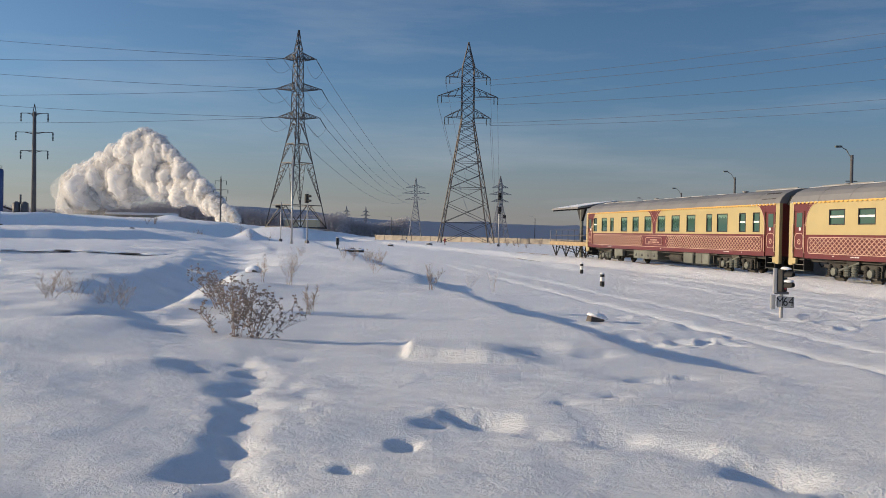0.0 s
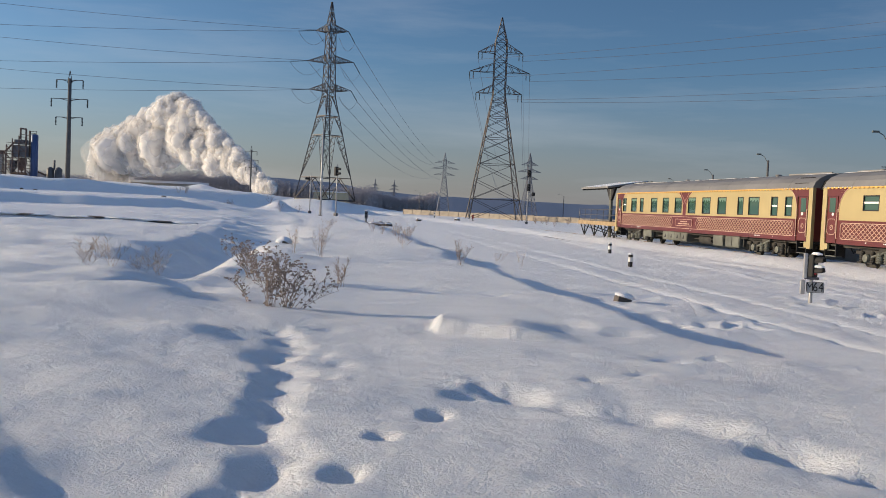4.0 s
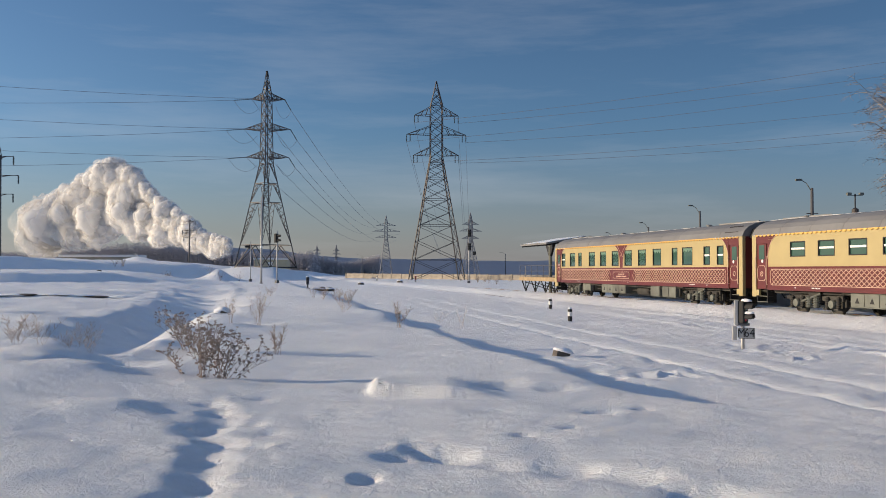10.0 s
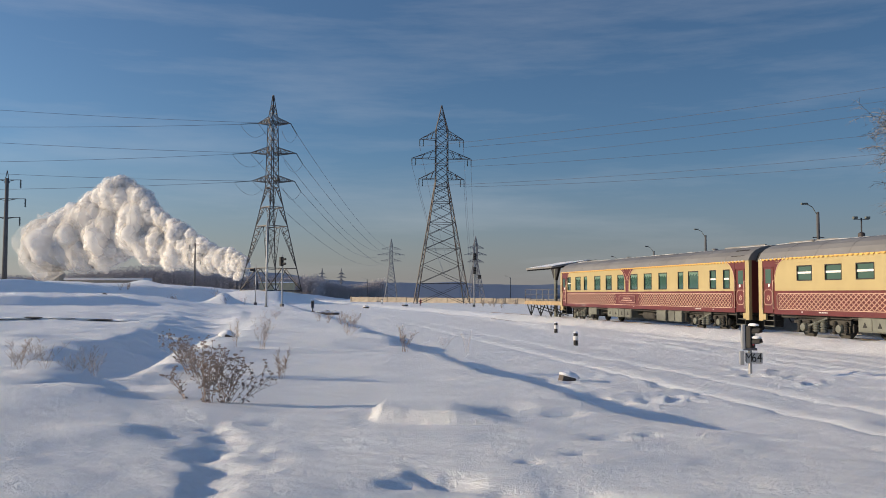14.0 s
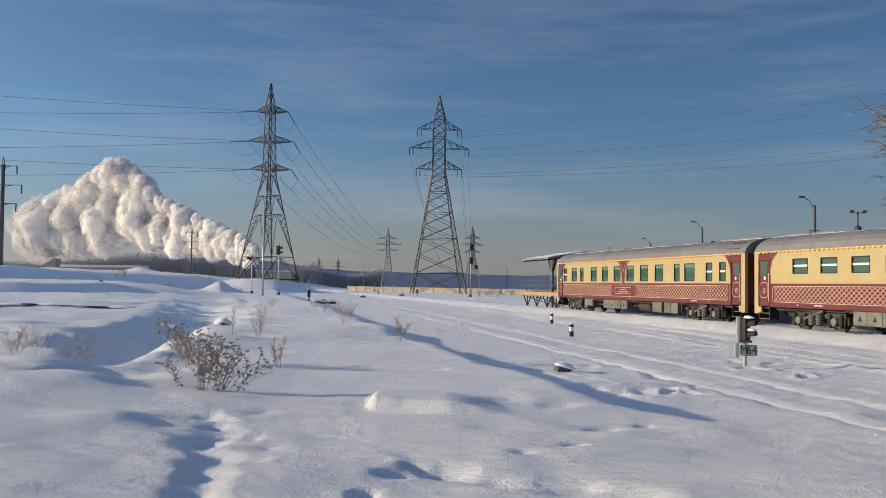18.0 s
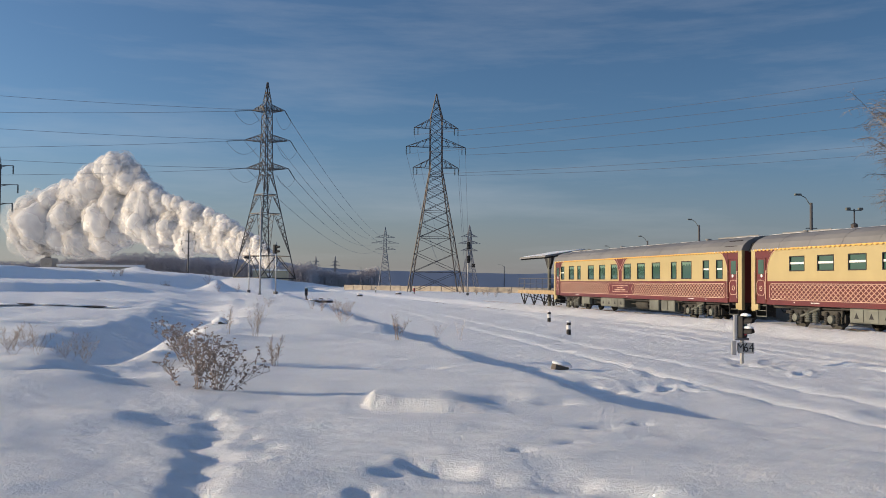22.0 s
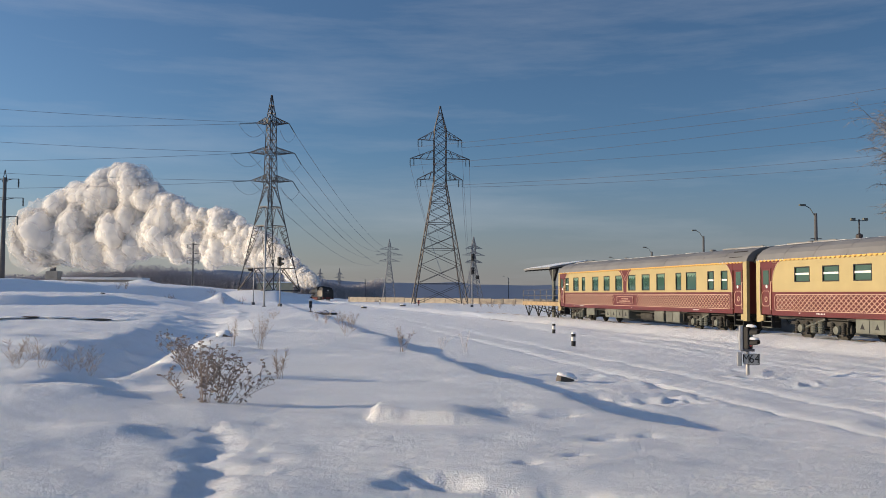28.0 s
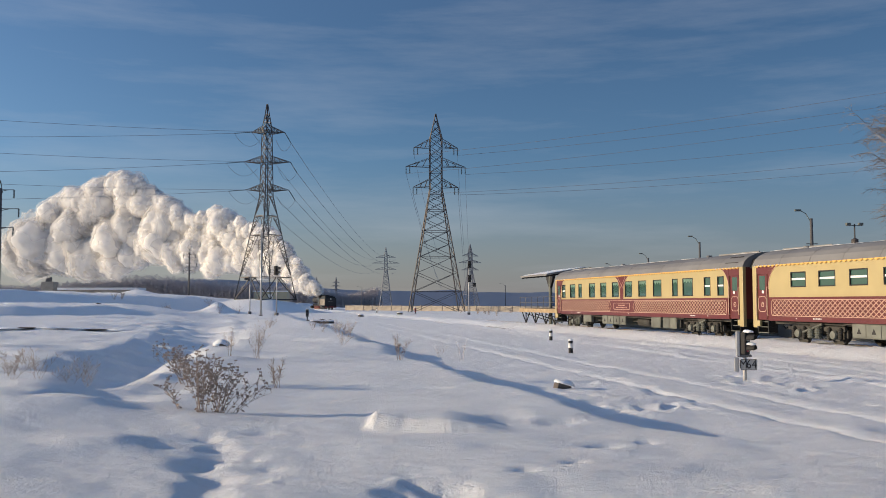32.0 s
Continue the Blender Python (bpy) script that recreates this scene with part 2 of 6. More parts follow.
def snow(name, grain=1.0, tint=(0.92, 0.925, 0.935)):
    """Packed snow: soft scattering, fine crystals, and scattered glinting facets."""
    m = bpy.data.materials.new(name)
    m.use_nodes = True
    nt = m.node_tree
    b = nt.nodes["Principled BSDF"]
    b.inputs["Roughness"].default_value = 0.75
    b.inputs["Specular IOR Level"].default_value = 0.25
    b.inputs["Subsurface Weight"].default_value, b.inputs["Subsurface Scale"].default_value = 0.15, 0.006
    b.inputs["Subsurface Radius"].default_value = (0.7, 0.85, 1.0)
    tc = nt.nodes.new("ShaderNodeNewGeometry")
    big = nt.nodes.new("ShaderNodeTexNoise")
    big.inputs["Scale"].default_value, big.inputs["Detail"].default_value = 0.8, 5
    nt.links.new(tc.outputs["Position"], big.inputs["Vector"])
    r = nt.nodes.new("ShaderNodeValToRGB")
    r.color_ramp.elements[0].color = (tint[0] * 0.95, tint[1] * 0.95, tint[2] * 0.96, 1)
    r.color_ramp.elements[1].color = (tint[0] * 1.03, tint[1] * 1.03, tint[2] * 1.03, 1)
    nt.links.new(big.outputs["Fac"], r.inputs[0])
    nt.links.new(r.outputs[0], b.inputs["Base Color"])
    fine = nt.nodes.new("ShaderNodeTexNoise")
    fine.inputs["Scale"].default_value, fine.inputs["Detail"].default_value, fine.inputs["Roughness"].default_value = 60.0, 6, 0.62
    nt.links.new(tc.outputs["Position"], fine.inputs["Vector"])
    bp = nt.nodes.new("ShaderNodeBump")
    bp.inputs["Strength"].default_value, bp.inputs["Distance"].default_value = 1.0 * grain, 0.030
    nt.links.new(fine.outputs["Fac"], bp.inputs["Height"])
    mid = nt.nodes.new("ShaderNodeTexNoise")
    mid.inputs["Scale"].default_value, mid.inputs["Detail"].default_value, mid.inputs["Roughness"].default_value = 8.0, 5, 0.65
    nt.links.new(tc.outputs["Position"], mid.inputs["Vector"])
    bq = nt.nodes.new("ShaderNodeBump")
    bq.inputs["Strength"].default_value, bq.inputs["Distance"].default_value = 0.8 * grain, 0.05
    nt.links.new(mid.outputs["Fac"], bq.inputs["Height"])
    nt.links.new(bp.outputs[0], bq.inputs["Normal"])
    nt.links.new(bq.outputs[0], b.inputs["Normal"])
    # loose ice flakes, each a tiny mirror at its own angle
    vo = nt.nodes.new("ShaderNodeTexVoronoi")
    vo.inputs["Scale"].default_value = 210.0
    nt.links.new(tc.outputs["Position"], vo.inputs["Vector"])
    off = nt.nodes.new("ShaderNodeVectorMath")
    off.operation = "SUBTRACT"
    off.inputs[1].default_value = (0.5, 0.5, 0.5)
    nt.links.new(vo.outputs["Color"], off.inputs[0])
    big2 = nt.nodes.new("ShaderNodeVectorMath")
    big2.operation = "SCALE"
    big2.inputs["Scale"].default_value = 1.8
    nt.links.new(off.outputs[0], big2.inputs[0])
    add = nt.nodes.new("ShaderNodeVectorMath")
    nt.links.new(big2.outputs[0], add.inputs[0])
    nt.links.new(tc.outputs["Normal"], add.inputs[1])
    nrm = nt.nodes.new("ShaderNodeVectorMath")
    nrm.operation = "NORMALIZE"
    nt.links.new(add.outputs[0], nrm.inputs[0])
    nt.links.new(nrm.outputs[0], b.inputs["Coat Normal"])
    b.inputs["Coat Weight"].default_value, b.inputs["Coat Roughness"].default_value = 0.2, 0.06
    return m


M["snow"] = snow("snow")
M["snow_cap"] = snow("settled_snow", 0.6)


# ---------------------------------------------------------------- mesh helpers
def part(name, bm, material, parent=None, label="", smooth=False):
    """Links a bmesh as one mesh object under a thing or under a part."""
    me = bpy.data.meshes.new(name)
    bm.to_mesh(me)
    bm.free()
    if smooth:
        me.polygons.foreach_set("use_smooth", [True] * len(me.polygons))
    me.materials.append(M[material] if isinstance(material, str) else material)
    ob = new(name, me)
    if parent:
        ob.parent = parent
    if label:
        ob["label"] = label
    return ob


def again(ob, m, parent=None):
    """A further piece on the same mesh."""
    o = new(ob.name.split(".")[0], ob.data)
    o.matrix_basis = m
    if parent or ob.parent:
        o.parent = parent or ob.parent
    return o


def thing(name, label, category, at=None, group="", kind=""):
    e = new(name)
    e.empty_display_size = 0.2
    if at is not None:
        e.matrix_basis = at if isinstance(at, Matrix) else Matrix.Translation(at)
    return tagged(e, label, category, group, kind)


def box(bm, x0, x1, y0, y1, z0, z1, bevel=0.0):
    g = bmesh.ops.create_cube(bm, size=1)
    bmesh.ops.scale(bm, vec=(x1 - x0, y1 - y0, z1 - z0), verts=g["verts"])
    bmesh.ops.translate(bm, vec=((x0 + x1) / 2, (y0 + y1) / 2, (z0 + z1) / 2), verts=g["verts"])
    if bevel:
        es = {e for v in g["verts"] for e in v.link_edges}
        bmesh.ops.bevel(bm, geom=list(es), offset=bevel, segments=2, affect="EDGES", profile=0.6)
    return bm


def boxed(x0, x1, y0, y1, z0, z1, bevel=0.0):
    return box(bmesh.new(), x0, x1, y0, y1, z0, z1, bevel)


def strut(bm, a, b, r, n=4, r2=None, caps=True):
    """A bar from a to b with n sides."""
    a, b = Vector(a), Vector(b)
    d = b - a
    q = d.to_track_quat("Z", "Y").to_matrix()
    r2 = r if r2 is None else r2
    lo, hi = [], []
    for i in range(n):
        an = 2 * math.pi * (i + 0.5) / n
        o = q @ Vector((math.cos(an), math.sin(an), 0))
        lo.append(bm.verts.new(a + o * r))
        hi.append(bm.verts.new(b + o * r2))
    for i in range(n):
        bm.faces.new((lo[i], lo[(i + 1) % n], hi[(i + 1) % n], hi[i]))
    if caps:
        bm.faces.new(lo[::-1])
        bm.faces.new(hi)
    return bm


def tube(bm, pts, r, n=4, r2=None):
    """One bar that bends through the points."""
    pts = [Vector(p) for p in pts]
    r2 = r if r2 is None else r2
    rings = []
    for i, p in enumerate(pts):
        d = pts[min(i + 1, len(pts) - 1)] - pts[max(i - 1, 0)]
        q = d.to_track_quat("Z", "Y").to_matrix()
        rr = r + (r2 - r) * i / (len(pts) - 1)
        rings.append([bm.verts.new(p + q @ Vector((math.cos(2 * math.pi * (k + 0.5) / n) * rr, math.sin(2 * math.pi * (k + 0.5) / n) * rr, 0))) for k in range(n)])
    for a, b in zip(rings, rings[1:]):
        for k in range(n):
            bm.faces.new((a[k], a[(k + 1) % n], b[(k + 1) % n], b[k]))
    bm.faces.new(rings[0][::-1])
    bm.faces.new(rings[-1])
    return bm


def bars(pairs, r, n=4):
    bm = bmesh.new()
    for a, b in pairs:
        strut(bm, a, b, r, n)
    return bm


def lathe(profile, n=16, axis="Z"):
    """A turned body from (radius, height) pairs."""
    bm = bmesh.new()
    rings = []
    for r, h in profile:
        ring = []
        for i in range(n):
            an = 2 * math.pi * i / n
            c, s = math.cos(an) * max(r, 0.0005), math.sin(an) * max(r, 0.0005)
            ring.append(bm.verts.new((c, s, h) if axis == "Z" else ((h, c, s) if axis == "X" else (c, h, s))))
        rings.append(ring)
    for a, b in zip(rings, rings[1:]):
        for i in range(n):
            bm.faces.new((a[i], a[(i + 1) % n], b[(i + 1) % n], b[i]))
    bm.faces.new(rings[0][::-1])
    bm.faces.new(rings[-1])
    bmesh.ops.recalc_face_normals(bm, faces=bm.faces)
    return bm


def extrude(outline, x0, x1):
    """An outline of (y, z) pairs pushed along x."""
    bm = bmesh.new()
    a = [bm.verts.new((x0, y, z)) for y, z in outline]
    b = [bm.verts.new((x1, y, z)) for y, z in outline]
    n = len(a)
    for i in range(n):
        bm.faces.new((a[i], a[(i + 1) % n], b[(i + 1) % n], b[i]))
    bm.faces.new(a[::-1])
    bm.faces.new(b)
    bmesh.ops.recalc_face_normals(bm, faces=bm.faces)
    return bm


# ---------------------------------------------------------------- the lie of the land
def lattice(x, y, seed):
    """Smooth value noise on a unit lattice, -1 to 1."""
    xi, yi = np.floor(x).astype(np.int64), np.floor(y).astype(np.int64)
    fx, fy = x - xi, y - yi
    fx, fy = fx ** 3 * (fx * (6 * fx - 15) + 10), fy ** 3 * (fy * (6 * fy - 15) + 10)

    def hsh(i, j):
        v = (i * 374761393 + j * 668265263 + seed * 974634777) & 0x7FFFFFFF
        v = ((v ^ (v >> 13)) * 1274126177) & 0x7FFFFFFF
        return (v ^ (v >> 16)) % 65536 / 32768.0 - 1.0
    a, b, c, d = hsh(xi, yi), hsh(xi + 1, yi), hsh(xi, yi + 1), hsh(xi + 1, yi + 1)
    return (a + (b - a) * fx) * (1 - fy) + (c + (d - c) * fx) * fy


def fbm(x, y, seed, octaves=4):
    out, amp = 0.0, 1.0
    for k in range(octaves):
        out = out + amp * lattice(x * 2 ** k, y * 2 ** k, seed + k)
        amp *= 0.5
    return out


def step(x, a, b):
    t = np.clip((x - a) / (b - a), 0, 1)
    return t * t * (3 - 2 * t)


TRAIN = Vector((15.98, 42.89, 0.0))      # the coach's corner on the near side of the gap
TRAIN_YAW = 11.41
CREST_Y, CREST_X = (-5, 4, 7.2, 8.0, 8.7, 9.6, 11, 12.3, 15.6, 19, 23, 29, 41, 60, 100, 200), (9, 6.5, 4.75, 4.5, 4.2, 3.3, 2.6, 2.15, 1.6, 1.07, 0.3, -0.7, -2.6, -6.0, -13.5, -32)
DITCH_Y, DITCH_X = (-5, 2, 4.5, 6.5, 7.8, 9.9, 12, 14.4, 19.4, 28, 44, 70, 100, 200), (-1.0, -1.1, -1.3, -1.55, -1.8, -2.3, -3.6, -4.6, -5.15, -6.4, -8.5, -13, -20, -45)


def dent(x, y, cx, cy, rx, ry, turn, depth, rim=0.15):
    """A trodden hole with a soft rim."""
    c, s = math.cos(radians(turn)), math.sin(radians(turn))
    u, v = ((x - cx) * c + (y - cy) * s) / rx, (-(x - cx) * s + (y - cy) * c) / ry
    q = (u * u + v * v) * (1 + 0.35 * lattice(x * 7.0, y * 7.0, 91))
    return -depth * np.exp(-q ** 1.4 * 0.95) + depth * rim * np.exp(-((np.sqrt(q) - 1.5) / 0.45) ** 2)


def mound(x, y, cx, cy, rx, ry, turn, height, power=1.0):
    c, s = math.cos(radians(turn)), math.sin(radians(turn))
    u, v = ((x - cx) * c + (y - cy) * s) / rx, (-(x - cx) * s + (y - cy) * c) / ry
    return height * np.exp(-(u * u + v * v) ** power)


TRACK_A, TRACK_B = (8.3, -0.155), (14.2, -0.125)       # x at y = 0 and slope of the first rail of each buried track


def ground_z(x, y):
    x, y = np.asarray(x, float), np.asarray(y, float)
    near = 1 - step(y, 30, 70)
    # field of tracks
    z = -0.08 + 0.03 * fbm(x / 3.1, y / 6.0, 5, 3) * (x > -400)
    # strip on which one stands
    xr, xl = np.interp(y, CREST_Y, CREST_X), np.interp(y, DITCH_Y, DITCH_X)
    xr = xr + 0.25 * lattice(y / 3.3, 0 * y, 11) * step(y, 8, 14)
    top = 0.455 - 0.145 * step(y, 14, 45) + (0.012 + 0.038 * step(y, 11, 17)) * fbm(x / 2.6, y / 2.6, 21, 3)
    fall = 1.3 + 0.02 * np.clip(y, 0, 60)
    right = 1 - step(x, xr - 0.25 * fall, xr + 0.75 * fall)
    z = z + (top - z) * right
    # open field at the left of the strip, level with it near by
    left_top = 0.44 + 0.07 * fbm(x / 3.6, y / 1.9, 31, 3) * step(y, 4, 12)
    z = np.where(x < xl, left_top + (z - left_top) * np.clip(1 + (x - xl) / 0.8, 0, 1), z)
    # ditch that opens beyond the trench
    wide = np.interp(y, (0, 10, 13, 16, 20, 30, 45, 70), (0.3, 0.6, 1.2, 1.7, 2.2, 3.1, 4.6, 6.5))
    depth = np.interp(y, (0, 9, 12, 14.5, 16.5, 20, 32, 50, 75, 95), (0, 0.0, 0.02, 0.12, 0.34, 0.50, 0.60, 0.50, 0.2, 0.0))
    u = (xl - x) / wide + 0.12 * lattice(y / 2.7, x * 0, 33)
    z = z - depth * step(u, -0.15, 0.34) * (1 - step(u + 0.14 * fbm(x / 1.9, y / 2.6, 35, 3), 0.40, 1.15))
    # the land rises to a long berm at the left
    west = step(-x, 6 + 0.12 * y, 14 + 0.2 * y)
    ends = 1 - step(x, -44, -33) * step(y, 94, 112)
    z = z + 0.62 * step(y, 40, 104) * west * ends
    road = step(y - 0.12 * x, 46, 48.5) * (1 - step(y - 0.12 * x, 53, 57)) * west
    z = z + 0.22 * road
    terrace = (y - 74) - (x + 36) * 0.6
    z = z + 0.78 * step(terrace + 1.2 * lattice(x / 9.0, y / 9.0, 38), -1.5, 0.4) * west * ends
    d = (y - 106) - (x + 50) * 0.45 + 3 * lattice(x / 22.0, x * 0, 37)
    crest = np.interp(x, (-400, -90, -50, -40, -34, -28, -22), (2.4, 2.1, 1.8, 1.25, 0.65, 0.2, 0.0))
    z = z + crest * ends * step(d, -2.2, 0.9) * (0.9 + 0.12 * fbm(x / 9.0, y / 9.0, 39, 3))
    # hillocks by the pylon
    z = z + mound(x, y, -29.6, 178, 9.0, 13, 0, 2.3, 2.2) + mound(x, y, -27.5, 127, 1.9, 2.0, 0, 1.75, 0.75) + mound(x, y, -58.6, 190, 3.2, 3, 0, 1.2, 0.9)
    # bank below the train
    c, s = math.cos(radians(TRAIN_YAW)), math.sin(radians(TRAIN_YAW))
    off = (x - TRAIN.x) * c + (y - TRAIN.y) * s
    z = z + (0.24 - 0.03 * fbm(x / 1.7, y / 1.7, 44, 3)) * step(off, -3.4, -1.0) * (1 - 0.75 * step(off, -0.6, 0.5)) * (y < 400) * (x > -200) * (1 - step(off, 40, 80))
    z = z + (0.05 * np.exp(-((off + 5.2) / 0.5) ** 2) - 0.10 * np.exp(-((off + 3.5) / 0.9) ** 2)) * (y < 300)
    # ruts of the buried tracks
    for x0, k in (TRACK_A, (TRACK_A[0] + 1.54, TRACK_A[1]), TRACK_B, (TRACK_B[0] + 1.54, TRACK_B[1])):
        u = (x - x0 - k * y)
        z = z - 0.045 * np.exp(-(u / 0.075) ** 2) * (y < 300) + 0.018 * np.exp(-((u - 0.45) / 0.25) ** 2) * (y < 300)
    # a ploughed ridge along the far track
    z = z + 0.055 * np.exp(-((x - 13.05 + 0.111 * y) / 0.13) ** 2) * step(y, 14, 18) * (1 - step(y, 60, 90)) * (1 + 0.4 * lattice(y / 1.7, 0 * y, 46))
    # wind-laid drifts, long in the direction of the wind
    drift = fbm((x * 0.93 + y * 0.36) / 3.4, (y * 0.93 - x * 0.36) / 1.15, 61, 4)
    z = z + 0.045 * drift * (1 - step(y, 60, 140)) * np.where(x > xr, 0.45, np.clip(1.2 - right * 0.75, 0.2, 1))
    z = z + 0.020 * fbm((x * 0.97 + y * 0.22) / 1.5, (y * 0.97 - x * 0.22) / 0.45, 63, 4) * (1 - step(y, 40, 90)) * np.clip(1.3 - right, 0.35, 1)
    z = z + 0.13 * fbm((x * 0.97 + y * 0.22) / 6.0, (y * 0.97 - x * 0.22) / 2.6, 64, 4) * step(-x, 3 + 0.1 * y, 7 + 0.14 * y) * (1 - step(y, 90, 130)) * step(y, 12, 18)
    z = z + near_features(x, y)
    # country beyond
    r = np.hypot(x, y)
    z = z - 14.0 * step(r, 330, 900) * step(y, 100, 300)
    return z


def valley(x, y, ax, ay, bx, by, left, right, depth):
    """A blown trough from a to b: a slope from the left down to its floor, a rise at the right."""
    dx, dy = bx - ax, by - ay
    n = math.hypot(dx, dy)
    v = ((x - ax) * dx + (y - ay) * dy) / (n * n)
    u = ((x - ax) * dy - (y - ay) * dx) / n * (-1 if dy < 0 else 1)
    return -depth * step(u, -left, 0.0) * (1 - step(u, 0.0, right)) * step(v, -0.25, 0.12) * (1 - step(v, 0.85, 1.25))


def hollow(x, y, cx, cy, rx, ry, turn, depth):
    """A foot hole blown soft: floor, a long shaded slope on the side of the sun and a short steep wall opposite."""
    c, s = math.cos(radians(turn)), math.sin(radians(turn))
    u, v = ((x - cx) * c + (y - cy) * s) / rx, (-(x - cx) * s + (y - cy) * c) / ry
    u = np.where(u < 0, u, u * 1.35) + 0.22 * lattice(x * 5.0, y * 5.0, 92) + 0.10 * lattice(x * 13.0, y * 13.0, 93)
    q = u * u + v * v
    return -depth * np.exp(-1.3 * q ** 1.15)


def near_features(x, y):
    z = 0 * x
    rng = random.Random(4)
    # the trodden trench: a long slope at its left, a scalloped lit wall at its right
    ty = (2.5, 3.8, 4.3, 4.8, 5.3, 5.8, 6.2, 6.5, 7.0, 7.4, 7.8, 8.5, 9.1, 9.5, 10.2)
    lip_r = np.interp(y, ty, (-0.75, -0.97, -1.03, -1.08, -1.22, -1.24, -1.38, -1.40, -1.46, -1.49, -1.70, -1.76, -1.98, -2.00, -2.05)) + 0.10 * lattice(y * 2.9, 0 * y, 78) + 0.05 * lattice(y * 6.3, 0 * y, 79)
    wide = np.interp(y, ty, (0.4, 0.42, 0.42, 0.40, 0.50, 0.42, 0.36, 0.36, 0.40, 0.44, 0.45, 0.50, 0.55, 0.60, 0.6))
    deep = np.interp(y, ty, (0.03, 0.05, 0.06, 0.05, 0.06, 0.065, 0.065, 0.07, 0.075, 0.08, 0.085, 0.085, 0.07, 0.05, 0.0)) * (1 + 0.2 * lattice(y * 1.7, 0 * y, 77)) * np.interp(y, (5.6, 6.3), (0.8, 0.62))
    z = z - deep * step(x, lip_r - wide, lip_r - 0.05) * (1 - step(x, lip_r - 0.07, lip_r + 0.17))
    for hole in (
            (-1.45, 5.38, 0.22, 0.28, -18, 0.07), (-1.17, 4.66, 0.15, 0.20, 0, 0.065), (-1.22, 4.12, 0.16, 0.26, 0, 0.07), (-1.22, 4.27, 0.05, 0.09, 0, 0.04), (-1.45, 3.82, 0.13, 0.20, -20, 0.07),
            (-1.40, 5.95, 0.13, 0.16, 0, 0.05), (-1.55, 6.50, 0.12, 0.15, 5, 0.04), (-1.62, 7.25, 0.13, 0.16, 5, 0.045), (-1.80, 7.95, 0.12, 0.16, 5, 0.045), (-1.93, 8.75, 0.14, 0.18, 5, 0.045), (-2.1, 9.3, 0.14, 0.18, 5, 0.035)):
        z = z + hollow(x, y, *hole)
    # single prints on the strip
    for hole in (
            (-0.60, 5.34, 0.11, 0.10, 10, 0.055), (-0.73, 4.58, 0.12, 0.15, 0, 0.075), (-0.80, 4.16, 0.12, 0.05, 20, 0.015), (-0.30, 6.06, 0.11, 0.15, -8, 0.07), (-0.11, 6.70, 0.18, 0.12, 5, 0.05),
            (-0.25, 7.13, 0.09, 0.06, 10, 0.02), (-0.02, 7.32, 0.12, 0.10, 10, 0.02), (-1.46, 8.20, 0.12, 0.14, 10, 0.045), (-1.22, 7.74, 0.14, 0.08, -10, 0.028), (-1.61, 9.68, 0.24, 0.13, 8, 0.04),
            (-1.24, 7.05, 0.13, 0.15, -15, 0.045), (-0.98, 6.98, 0.07, 0.08, 0, 0.015), (0.91, 7.39, 0.17, 0.10, 12, 0.05), (1.42, 7.83, 0.14, 0.10, 18, 0.05), (1.90, 8.83, 0.21, 0.14, 28, 0.06), (2.38, 9.09, 0.14, 0.09, 12, 0.05),
            (0.38, 14.6, 0.25, 0.14, 0, 0.05), (1.70, 10.5, 0.3, 0.18, 0, 0.05), (0.95, 10.3, 0.2, 0.12, 0, 0.04)):
        z = z + hollow(x, y, *hole)
    # an old trail, nearly blown full
    for hole in ((0.24, 6.80, 0.34, 0.20, -35, 0.095), (0.62, 6.45, 0.28, 0.16, -30, 0.055), (1.10, 6.32, 0.36, 0.28, -35, 0.075), (1.48, 5.95, 0.34, 0.20, -40, 0.065), (1.88, 5.40, 0.38, 0.22, -38, 0.11), (2.40, 4.90, 0.44, 0.24, -32, 0.10), (1.15, 5.83, 0.22, 0.10, -10, 0.015)):
        z = z + hollow(x, y, *hole)
    # a broken crust with a steep front
    lip = 9.92 - 0.30 * (x + 0.45) + 0.006 * fbm(x * 9, x * 0, 71, 2) + 0.03 * lattice(x * 3.1, x * 0, 74)
    f = step(y, lip, lip + 0.12) * (1 - step(y, 10.2, 11.6)) * step(x, -0.56, -0.42) * (1 - step(x, 0.25, 1.2))
    z = z + 0.15 * f * (1 + 0.15 * lattice(x * 2.0, y * 2.0, 72))
    z = z + 0.05 * step(y, 10.55 + 0.05 * lattice(x * 4.0, x * 0, 75), 10.75) * (1 - step(y, 10.9, 12.0)) * step(x, 1.1, 1.5) * (1 - step(x, 1.9, 2.6))
    # low ridges across the strip, and the long blown troughs at the left
    z = z + mound(x, y, 0.6, 9.0, 1.6, 0.55, -8, 0.03) + mound(x, y, 2.6, 6.6, 2.0, 0.8, -25, 0.04) + mound(x, y, -1.2, 10.3, 0.8, 0.25, -12, 0.03)
    z = z + 0.055 * np.clip(-1.6 - x, 0, 6) * (1 - 0.75 * step(y, 10, 17)) * (1 - step(y, 20, 40)) + valley(x, y, -4.0, 6.62, -1.35, 3.46, 0.32, 0.9, 0.052)
    z = z + mound(x, y, -2.95, 8.75, 0.55, 0.45, 10, 0.07) - mound(x, y, -2.35, 8.75, 0.3, 0.45, 20, 0.045) + mound(x, y, -4.6, 10.9, 1.4, 0.7, 15, 0.06) + mound(x, y, -7.5, 13.5, 2.2, 0.7, 15, 0.10)
    z = z + 0.012 * fbm(x / 0.55 + 0.3 * y, y / 0.42, 67, 3) * (1 - step(y, 8, 14))
